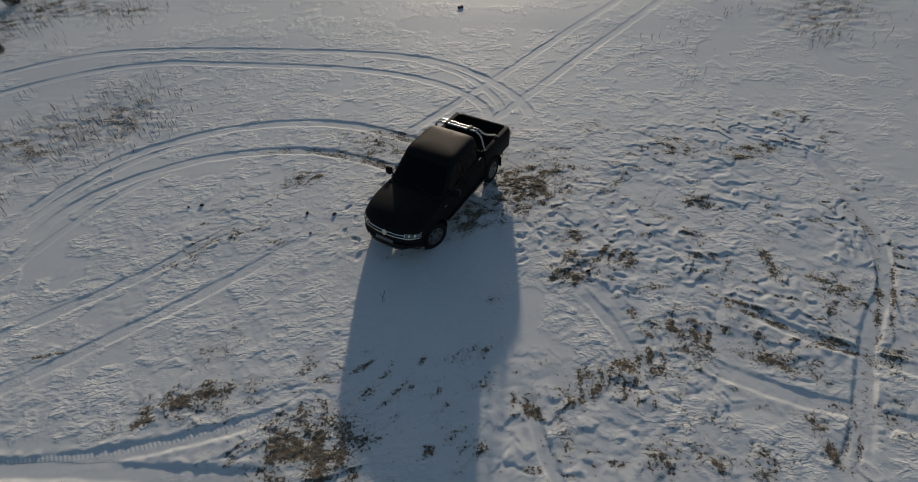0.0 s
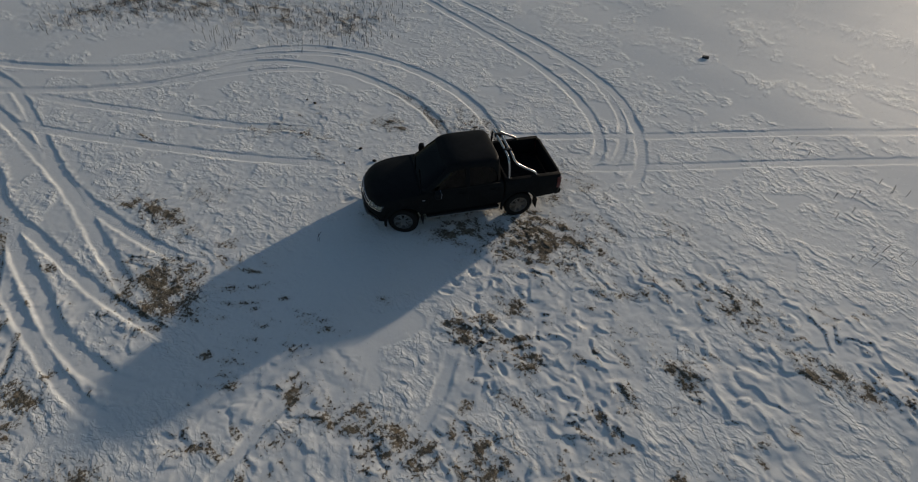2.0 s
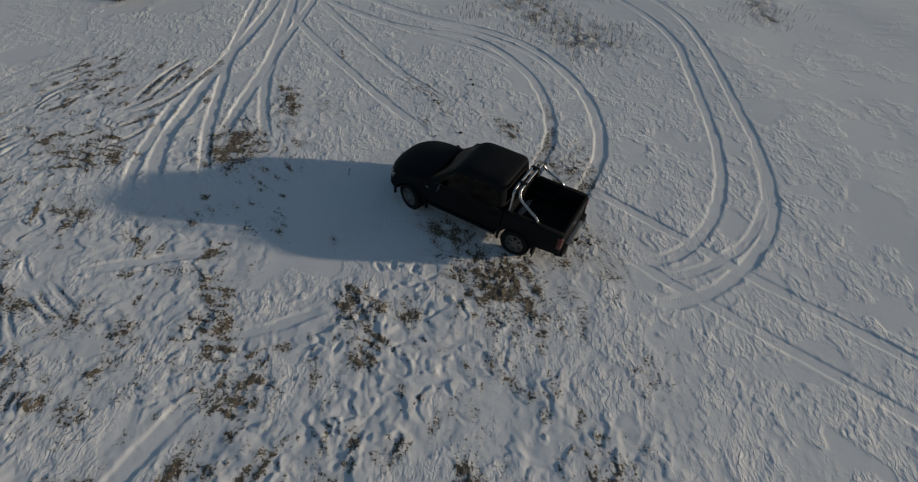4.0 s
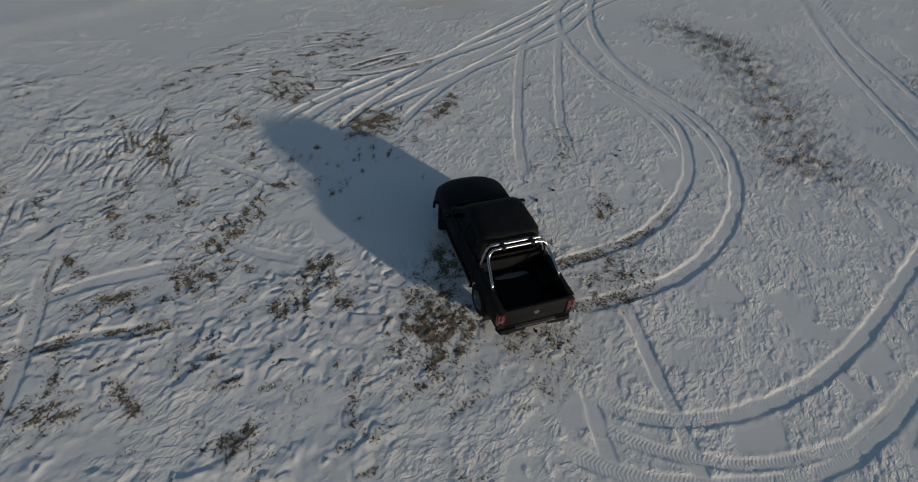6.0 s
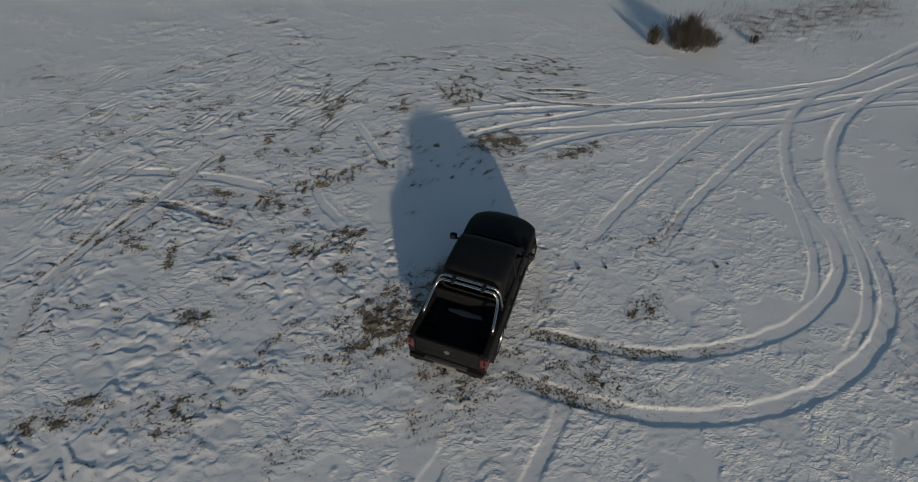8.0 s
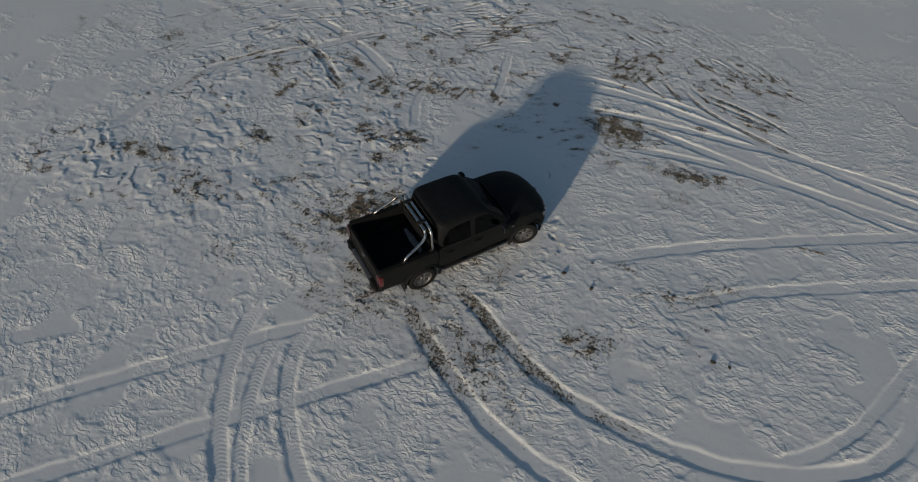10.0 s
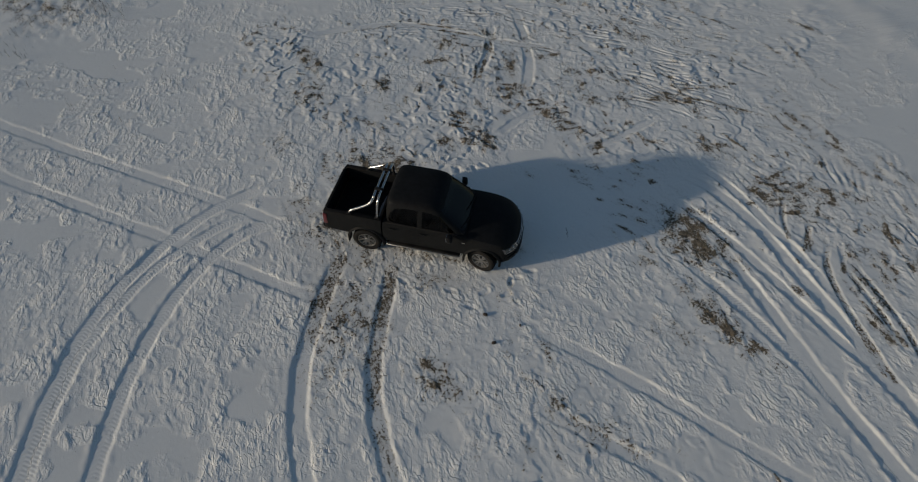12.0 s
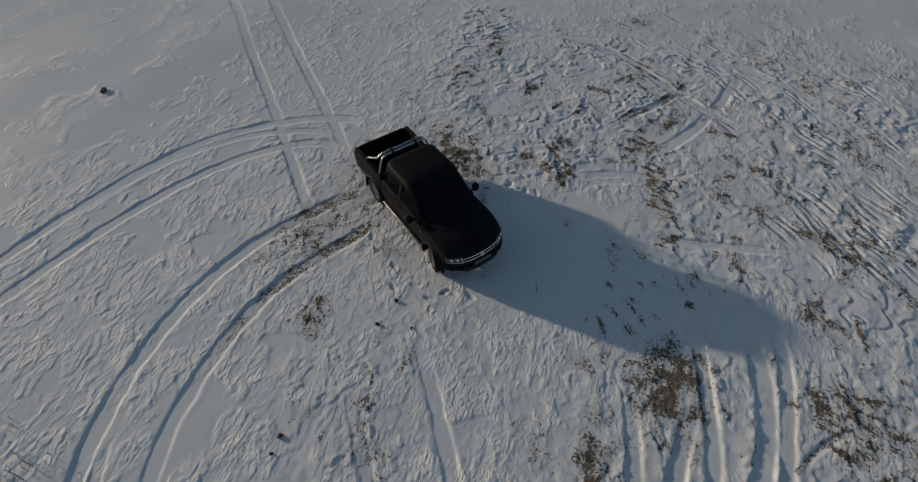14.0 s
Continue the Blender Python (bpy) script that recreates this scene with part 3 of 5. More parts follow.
patch(3.16, 7.95, 0.26, 0.14, -129, 0.95), patch(2.66, 8.16, 0.32, 0.10, -128, 0.90), patch(5.23, 6.00, 0.40, 0.14, 167, 0.80), patch(7.21, 7.06, 1.01, 0.06, 162, 0.80)
patch(6.23, 8.93, 0.30, 0.20, 155, 0.70), patch(3.21, 9.34, 0.26, 0.25, 134, 0.75), patch(6.99, 10.15, 0.32, 0.20, 158, 0.90)


def streaks(x, y, rx, ry, turn, count, seed, k=0.8):
    """Thin parallel scrapes down to brown turf."""
    rng = random.Random(seed)
    c, s = math.cos(radians(turn)), math.sin(radians(turn))
    for _ in range(count):
        u, v = rng.uniform(-rx, rx), rng.uniform(-ry, ry)
        patch(x + c * u - s * v, y + s * u + c * v, rng.uniform(0.15, 0.42), rng.uniform(0.07, 0.13), turn + rng.uniform(-12, 12), k)


streaks(-2.4, -0.1, 1.3, 0.7, 70, 12, 1), streaks(-6.4, -1.2, 0.5, 2.0, -35, 18, 2), streaks(-3.0, 3.95, 0.8, 0.6, 75, 16, 3)
streaks(9.0, 7.0, 0.8, 0.5, -35, 10, 4), streaks(5.1, 6.2, 0.7, 0.6, -35, 10, 5), streaks(2.6, -0.2, 1.8, 0.4, -8, 14, 6)
streaks(-5.4, 5.1, 1.2, 0.25, 5, 10, 7), streaks(-5.0, -2.0, 3.5, 1.2, -20, 30, 11, 0.85), streaks(-0.5, 5.2, 1.4, 1.8, 40, 22, 14, 0.85)


def bars(x, y, turn, count, gap, length, k=1.1):
    """Turf torn up by a spinning tyre: short bars side by side."""
    c, s = math.cos(radians(turn)), math.sin(radians(turn))
    for n in range(count):
        v = (n - (count - 1) / 2) * gap
        patch(x - s * v, y + c * v, length * (0.8 + 0.2 * (n % 2)), 0.085, turn + 4 * (n % 3) - 4, k)


bars(2.77, 7.94, 55, 3, 0.27, 0.42), bars(4.08, 8.4, 56, 4, 0.24, 0.45), bars(-3.0, 3.9, 76, 6, 0.30, 0.55), bars(-2.6, 0.2, 72, 5, 0.30, 0.6)
bars(1.33, 4.5, 80, 3, 0.25, 0.35, 1.0), bars(2.5, 4.85, 83, 3, 0.26, 0.38, 1.0), bars(3.4, 5.0, 83, 3, 0.26, 0.5), bars(4.1, 5.4, 83, 3, 0.27, 0.4), bars(5.15, 6.1, 70, 4, 0.26, 0.42), bars(6.5, 6.7, -30, 2, 0.22, 0.5, 0.95)


def furrows(x0, x1, y0, y1, turn, count, seed):
    """Thin frozen grooves, scraped side by side, that show the turf here and there."""
    rng = random.Random(seed)
    for _ in range(count):
        x, y, a, n = rng.uniform(x0, x1), rng.uniform(y0, y1), radians(rng.gauss(turn, 9)), rng.uniform(0.35, 0.95)
        brown = [(0.1, 2 * n, rng.uniform(0.45, 0.8))] if rng.random() < 0.7 else ()
        for k in range(rng.choice((1, 2, 2, 3))):
            px, py = x - 0.24 * k * math.sin(a), y + 0.24 * k * math.cos(a)
            dx, dy = n * math.cos(a), n * math.sin(a)
            track([(px - dx, py - dy), (px + 0.1 * rng.uniform(-1, 1), py + 0.1 * rng.uniform(-1, 1)), (px + dx, py + dy)], 0.10, 0.034, 0.012, 0.0, brown, fade=0.4)


furrows(2.0, 6.5, -4.5, 1.5, 42, 22, 71), furrows(6.5, 13.0, -5.0, 4.0, 52, 30, 72), furrows(9.5, 14.5, 2.0, 8.5, 66, 20, 73), furrows(-7.0, 0.0, -5.0, -1.5, 150, 14, 74)


def hummocks(x0, x1, y0, y1, count, seed, small, large):
    """Turf knolls that stand out of the snow, in loose groups."""
    rng = random.Random(seed)
    groups = [(rng.uniform(x0, x1), rng.uniform(y0, y1)) for _ in range(count // 4)]
    for _ in range(count):
        gx, gy = rng.choice(groups)
        size = rng.uniform(small, large)
        patch(gx + rng.gauss(0, 0.7), gy + rng.gauss(0, 0.5), size * 1.35, size * rng.uniform(0.25, 0.5), rng.gauss(48 if gy < 3.5 else -20, 13), rng.uniform(0.28, 0.54))


hummocks(3.0, 14.0, -4.0, 8.0, 150, 8, 0.12, 0.40), hummocks(2.5, 9.0, 8.0, 13.5, 50, 9, 0.12, 0.34), hummocks(0.0, 5.0, -1.0, 5.0, 44, 10, 0.12, 0.36)
hummocks(-8.0, 5.0, -4.5, 0.0, 60, 12, 0.12, 0.4), hummocks(-7.0, -2.5, 9.0, 13.0, 26, 13, 0.12, 0.34), hummocks(12.0, 17.0, -5.0, 9.0, 90, 16, 0.2, 0.55), hummocks(8.0, 15.0, -6.0, 3.0, 90, 17, 0.18, 0.5)
patch(-2.2, 13.9, 1.5, 0.9, -25, 0.66), patch(-3.4, 14.6, 0.9, 0.5, -20, 0.5), patch(0.7, 13.7, 1.2, 0.8, 20, 0.62), patch(1.9, 14.2, 0.8, 0.5, 0, 0.5), patch(-0.6, 12.9, 0.6, 0.4, 30, 0.6), patch(-1.9, 11.6, 0.4, 0.9, 0, 0.45)

# how rough the snow lies: trampled and frozen on one side, wind-smoothed in the open
wander = 1.6 * lattice_noise(X * 0.16, Y * 0.16, 5)
rough = rise(1.2, 4.0, X + wander * 1.5) * rise(16.0, 12.0, Y + wander * 2)
rough = np.maximum(rough, 0.7 * rise(7.5, 3.5, Y + wander * 1.5) * rise(-9.5, -5.0, X) * rise(-6.5, -2.5, Y + wander))
rough = np.maximum(rough, 0.6 * np.exp(-(((X + 6.2) / 3.2) ** 2 + ((Y - 9.6) / 2.8) ** 2)))
rough *= rise(15.0, 9.5, X + wander) * (0.35 + 0.65 * rise(-0.25, 0.2, layered(X * 0.4 + 3, Y * 0.4, 6, 2)))
middle = rise(-16, -10, X) * rise(25, 20, Y + 0.25 * X) * rise(-8, -3, Y) * rise(17, 12, X)
# fields of eroded crust between smooth drifted snow
field = layered(X * 0.42, Y * 0.42, 8, 3, 0.6)
crusty = rise(-0.20, 0.10, field - 0.06 * rough + 0.32 * middle - 0.08)
crusty *= (0.75 + 0.25 * middle) * (1 - 0.78 * rough) * (0.3 + 0.7 * rise(-0.28, 0.08, layered(X * 0.62 + 4, Y * 0.62, 81, 4, 0.65)))
warp_x, warp_y = X + 0.16 * lattice_noise(X * 2.3, Y * 2.3, 71), Y + 0.16 * lattice_noise(X * 2.3, Y * 2.3, 72)
plates = layered(warp_x * 1.7, warp_y * 1.9, 21, 3, 0.55)
slant = warp_y + 0.2 * np.sqrt(X * X + 3.0)      # the rims run a little askew on either side
turns = slant * 2.5 + 1.25 * layered(warp_x * 1.2, warp_y * 1.4, 21, 2, 0.5)
scale_top = turns - np.floor(turns)
crust = rise(0.0, 0.10, scale_top) * (1 - scale_top) * rise(-0.25, 0.30, layered(X * 1.7, Y * 1.7, 83, 2)) ** 0.6      # overlapping scales, each with its scarp away from the sun
pillow = np.abs(layered(warp_x * 1.0 + 9, warp_y * 1.2, 22, 2, 0.45))
cushion = np.abs(lattice_noise(warp_x * 2.7, warp_y * 3.1 + 5, 82))
bend = np.abs(layered(warp_x * 1.3 + 2, warp_y * 1.1, 84, 2, 0.5))
slabs = slant * 1.05 + 1.5 * bend + 0.5 * plates + 1.1 * lattice_noise(X * 0.4, Y * 0.4, 88)
slabs = slabs - np.floor(slabs)
scallops = rise(0.0, 0.085, slabs) * (1 - slabs) * rise(-0.22, 0.06, layered(X * 0.9, Y * 0.9, 85, 3, 0.6))      # larger slabs with scalloped rims
chip = slant * 4.0 + 1.3 * np.abs(layered(warp_x * 2.4, warp_y * 2.2, 86, 2, 0.5)) + 0.9 * plates
chip = chip - np.floor(chip)
chips = rise(0.0, 0.10, chip) * (1 - chip) * rise(-0.12, 0.12, layered(X * 1.3 + 7, Y * 1.3, 87, 3, 0.6))
lumps = 0.75 * rise(0.0, 0.42, pillow) ** 0.7 + 0.25 * rise(0.0, 0.4, cushion) ** 0.7      # rounded tops, sharp hollows
ripples = layered(warp_x * 5.0, warp_y * 7.0, 23, 2, 0.65)
swell = layered(X * 0.11, Y * 0.11, 24, 3)
shaded_flat = rise(0.9, 0.2, np.abs(X + 0.5) / 2.2) * rise(3.4, 4.4, Y) * rise(10.5, 8.8, Y)      # smoother snow in front of the car
calm = (1 - 0.6 * pressed) * (1 - 0.45 * shaded_flat)
crusty *= calm
near_car = np.exp(-(((X + 0.39) / 2.4) ** 2 + ((Y - 10.98) / 2.8) ** 2) ** 2)
H = 0.045 * swell * (1 - near_car)
H += 0.011 * crust * rise(0.25, 0.55, crusty) * (1 - 0.4 * rough) + (0.022 * lumps + 0.033 * scallops) * rough * calm + 0.019 * chips * np.maximum(0.6 * rough, 0.6 * crusty) * calm + 0.002 * ripples * crusty
H += rut_low + rut_high * (1 - 0.8 * pressed)
H += np.clip(bare, 0, 1) * (0.020 * layered(X * 6, Y * 6, 25, 2) + 0.010 * rough) * (1 - pressed)
scarp_face = rise(0.05, 0.30, np.gradient(H, GY, axis=0))      # steep rims that face -y; turf colour is stronger there
# drifts towards the sun and a low bank at the field's edge
drift = lattice_noise(X * 0.10 + 0.35 * lattice_noise(X * 0.15, Y * 0.15, 46), Y * 0.20, 47)
H += 0.06 * rise(-0.35, 0.45, drift) * rise(18.5, 24, Y - 0.1 * X)
H += 0.03 * np.exp(-((Y + 12.0 + 0.10 * X + 0.8 * lattice_noise(X * 0.12, Y * 0 + 1, 44)) / 0.9) ** 2) * rise(24, 10, np.abs(X - 12))
far = rise(28, 70, np.hypot(X, Y - 10))
H += far * 1.2 * layered(X * 0.02, Y * 0.02, 45, 2)
# thin places on the lumps of the rough side, and where weeds stand
thin = lattice_noise(warp_x * 2.6, warp_y * 4.4, 26) + 0.7 * lattice_noise(X * 0.8, Y * 0.8, 27)
bare = np.maximum(bare, 0.80 * rise(0.10, 0.60, thin) * (0.12 + 0.88 * rise(0.1, 0.6, rough)) * middle * (1 - 0.9 * pressed))


def weedy(x0, y0, x1, y1, width):
    """How much of a strip of weeds is at each place, from its two ends and its width."""
    dx, dy = x1 - x0, y1 - y0
    n = math.hypot(dx, dy)
    u, v = ((X - x0) * dx + (Y - y0) * dy) / n, ((Y - y0) * dx - (X - x0) * dy) / n
    return np.exp(-((v / width) ** 2)) * rise(-1.5, 1.0, u) * rise(n + 1.5, n - 1.0, u)


WEEDS = ((-10.8, 17.2, -20.4, 11.3, 2.2), (-23.0, 18.6, -21.0, 28.5, 2.3), (-31.0, -7.0, -18.6, -4.4, 2.5), (14.5, 20.5, 20.0, 25.0, 1.8), (-14.5, 26.2, -20.0, 28.0, 1.2), (-19.8, 11.5, -20.6, 7.0, 1.5))
weeds = sum(weedy(*w) for w in WEEDS)
bare = np.maximum(bare, np.clip(weeds, 0, 1) * (0.55 + 0.75 * layered(X * 1.1, Y * 1.7, 28, 3)) * (1 - pressed))
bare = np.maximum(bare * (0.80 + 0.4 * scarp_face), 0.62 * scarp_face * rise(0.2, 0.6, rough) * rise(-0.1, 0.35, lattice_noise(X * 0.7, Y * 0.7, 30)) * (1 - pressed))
bare *= 1 - 0.35 * shaded_flat
H += 0.045 * np.clip(weeds, 0, 1) * layered(X * 2.2, Y * 2.2, 29, 2) * (1 - pressed)


def boot_prints(points, step, seed):
    """A line of prints left and right of the way."""
    rng = random.Random(seed)
    line = smooth_line(points, step)
    for k, (a, b) in enumerate(zip(line, line[1:])):
        d = (b - a) / max(np.linalg.norm(b - a), 1e-6)
        c = a + np.array((-d[1], d[0])) * (0.11 if k % 2 else -0.11) + np.array((rng.uniform(-0.14, 0.14), rng.uniform(-0.14, 0.14)))
        turn = rng.uniform(-0.5, 0.5)
        d = np.array((d[0] * math.cos(turn) - d[1] * math.sin(turn), d[0] * math.sin(turn) + d[1] * math.cos(turn)))
        i0, i1, j0, j1 = *np.searchsorted(GX, (c[0] - 0.4, c[0] + 0.4)), *np.searchsorted(GY, (c[1] - 0.4, c[1] + 0.4))
        win = np.s_[j0:j1, i0:i1]
        px, py = X[win] - c[0], Y[win] - c[1]
        r = np.hypot((px * d[0] + py * d[1]) / 0.15, (px * d[1] - py * d[0]) / 0.07)
        H[win] += -rng.uniform(0.012, 0.024) * (1 - rise(0.7, 1.15, r)) + 0.005 * np.exp(-((r - 1.45) / 0.35) ** 2)


boot_prints([(1.45, 9.9), (1.8, 9.0), (2.6, 8.6), (3.5, 7.9), (4.3, 7.3), (4.9, 6.6), (5.6, 5.6)], 0.42, 3)
boot_prints([(1.1, 9.4), (1.9, 9.5), (1.6, 8.7), (2.3, 9.3), (2.2, 10.1)], 0.26, 4)
boot_prints([(-1.6, 12.6), (-2.1, 11.7), (-2.75, 10.9), (-2.9, 10.0), (-2.4, 9.2), (-2.7, 8.5)], 0.36, 5)


def ground_height(x, y):
    i, j = min(max(np.searchsorted(GX, x), 1), len(GX) - 1), min(max(np.searchsorted(GY, y), 1), len(GY) - 1)
    u, v = (x - GX[i - 1]) / (GX[i] - GX[i - 1]), (y - GY[j - 1]) / (GY[j] - GY[j - 1])
    return float((H[j - 1, i - 1] * (1 - u) + H[j - 1, i] * u) * (1 - v) + (H[j, i - 1] * (1 - u) + H[j, i] * u) * v)


def sheet():
    ny, nx = X.shape
    me = bpy.data.meshes.new("ground")
    me.vertices.add(nx * ny)
    me.vertices.foreach_set("co", np.stack([X, Y, H], -1).astype(np.float32).ravel())
    k = (np.arange(ny - 1)[:, None] * nx + np.arange(nx - 1)).ravel()
    quads = np.stack([k, k + 1, k + 1 + nx, k + nx], -1).astype(np.int32)
    me.loops.add(quads.size)
    me.loops.foreach_set("vertex_index", quads.ravel())
    me.polygons.add(len(quads))
    me.polygons.foreach_set("loop_start", np.arange(0, quads.size, 4, dtype=np.int32))
    me.polygons.foreach_set("use_smooth", np.ones(len(quads), bool))
    me.update(calc_edges=True)
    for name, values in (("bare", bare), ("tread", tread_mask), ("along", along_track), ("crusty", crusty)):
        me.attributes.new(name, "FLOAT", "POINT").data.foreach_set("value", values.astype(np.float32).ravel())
    me.materials.append(snow_ground())
    return tagged(new("ground", me), "trampled snow over frozen meadow with tyre ruts", "snow", kind="structure")


sheet()

# ---- the pickup ----
paint = plain("dark_paint", (0.0112, 0.0120, 0.0128), 0.50, 0.0, scale=9, spread=0.3, gloss=0.04)
trim_black = plain("black_plastic", (0.013, 0.013, 0.013), 0.62, grain=0.3, scale=40, gloss=0.15)
liner = plain("bed_liner", (0.010, 0.010, 0.010), 0.78, grain=0.6, scale=60, gloss=0.08)
rubber = plain("tyre_rubber", (0.011, 0.011, 0.011), 0.85, grain=0.5, scale=50, gloss=0.15)
chrome = plain("polished_steel", (0.42, 0.42, 0.415), 0.24, 1.0, scale=20, spread=0.08)
alloy = plain("alloy", (0.25, 0.25, 0.245), 0.42, 0.9, scale=25, spread=0.2)
red_lens = plain("red_lens", (0.09, 0.007, 0.006), 0.35, scale=40, spread=0.15, coat=0.6)
clear_lens = plain("lamp_lens", (0.09, 0.093, 0.097), 0.22, 0.5, scale=40, spread=0.3, coat=0.6)
plate_white = plain("plate_grey", (0.12, 0.12, 0.118), 0.5, scale=30, spread=0.1)
seat_cloth = plain("seat_cloth", (0.03, 0.03, 0.032), 0.9, grain=0.4, scale=80)


def tinted_glass(name, tint, edge=0.16):
    m = bpy.data.materials.new(name)
    m.use_nodes = True
    t = m.node_tree
    clear = t.nodes.new("ShaderNodeBsdfTransparent")
    clear.inputs["Color"].default_value = (tint, tint * 1.06, tint * 0.98, 1)
    gloss = node(t, "ShaderNodeBsdfGlossy", Roughness=0.10)
    both = t.nodes.new("ShaderNodeMixShader")
    facing = node(t, "ShaderNodeLayerWeight", Blend=0.5).outputs["Facing"]
    t.links.new(math_node(t, "ADD", math_node(t, "MULTIPLY", math_node(t, "POWER", facing, 4.0), edge), 0.02), both.inputs[0])
    t.links.new(clear.outputs[0], both.inputs[1])
    t.links.new(gloss.outputs[0], both.inputs[2])
    t.links.new(both.outputs[0], t.nodes["Material Output"].inputs["Surface"])
    return m


glass, light_glass = tinted_glass("privacy_glass", 0.03), tinted_glass("windscreen_glass", 0.03, 0.20)
AXLE, HUB, TYRE_R, RAIL = 1.5475, 0.375, 0.385, 1.21


def creased(ob, angle=32):
    ob.data.polygons.foreach_set("use_smooth", [True] * len(ob.data.polygons))
    ob.data.set_sharp_from_angle(angle=radians(angle))
    return ob


def nose_x(y):
    return 2.475 - 0.36 * (abs(y) / 0.92) ** 3.0


def lean_back(z):
    """How far the nose falls back with height."""
    return float(np.interp(z, (0.45, 0.66, 0.74, 0.82, 0.915, 0.97), (0.0, 0.0, -0.015, -0.05, -0.10, -0.165)))


def body_ring(x0, bulge, low, high, crown, half):
    """A slice of the lower body, seen from the front; its plan bends back by bulge at the sides."""
    side = [(0.00, low), (0.55, low), (0.86, low), (0.965, low + 0.05), (0.985, low + 0.5 * (0.72 - low) if low < 0.7 else low), (1.0, 0.5 * (low + high) + 0.05),
            (0.99, high - 0.17), (0.965, high - 0.07), (0.925, high - 0.015), (0.80, high + 0.30 * crown), (0.58, high + 0.72 * crown), (0.30, high + 0.94 * crown), (0.0, high + crown)]
    right = [(y * half, z) for y, z in side]
    left = [(-y, z) for y, z in reversed(right[1:-1])]
    return [(x0 - bulge * (abs(y) / max(half, 0.01)) ** 3.0, y, z) for y, z in right + left]


def half_width(x):
    flare = 0.025 * (math.exp(-((abs(x) - AXLE) / 0.42) ** 4))
    return 0.930 + flare


def wheel_arch_cutters():
    out = []
    for x in (AXLE, -AXLE):
        for s in (1, -1):
            b = bmesh.new()
            bmesh.ops.create_cone(b, cap_ends=True, segments=36, radius1=0.455, radius2=0.455, depth=0.60,
                                  matrix=Matrix.Translation((x, s * 0.86, HUB + 0.015)) @ pose(0, 0, 0, 90))
            out.append(b)
    return out


def slot(x0, x1, s, z0, z1, slant=0.0):
    b = bmesh.new()
    box(b, x0, x1, 0.915 if s > 0 else -1.1, 1.1 if s > 0 else -0.915, z0, z1)
    for v in b.verts:
        v.co.x += slant * (v.co.z - z0)
    return b


def cab_tub(car):
    rows = [(-1.09, 0, 0.46, 1.165, 0.0), (-0.6, 0, 0.45, 1.17, 0.0), (0.0, 0, 0.45, 1.17, 0.0), (0.6, 0, 0.45, 1.165, 0.0), (0.95, 0.01, 0.45, 1.155, 0.02),
            (1.2, 0.02, 0.45, 1.14, 0.05), (1.5, 0.055, 0.44, 1.12, 0.06), (1.8, 0.12, 0.43, 1.09, 0.065), (2.05, 0.205, 0.42, 1.055, 0.065), (2.22, 0.275, 0.41, 1.01, 0.05),
            (2.31, 0.315, 0.40, 0.97, 0.035), (2.375, 0.335, 0.40, 0.915, 0.02), (2.425, 0.35, 0.40, 0.82, 0.01), (2.46, 0.36, 0.43, 0.74, 0.0), (2.475, 0.36, 0.50, 0.66, 0.0)]
    bm = loft(bmesh.new(), [body_ring(x, b, lo, hi, cr, half_width(x) if x < 1.9 else 0.93 - 0.03 * (x - 1.9)) for x, b, lo, hi, cr in rows])
    room = box(bmesh.new(), -1.02, 0.88, -0.80, 0.80, 0.64, 1.45)
    cuts = wheel_arch_cutters()[:2] + [room]
    for s in (1, -1):
        cuts += [slot(-0.145, -0.137, s, 0.54, 1.35), slot(0.90, 0.908, s, 0.54, 1.35), slot(-0.93, -0.922, s, 1.0, 1.35)]
    cuts.append(box(bmesh.new(), 1.075, 1.085, -0.86, 0.86, 1.11, 1.4))                      # the rear edge of the bonnet
    bm = carve(bm, cuts)
    return creased(part("body", bm, paint, car))


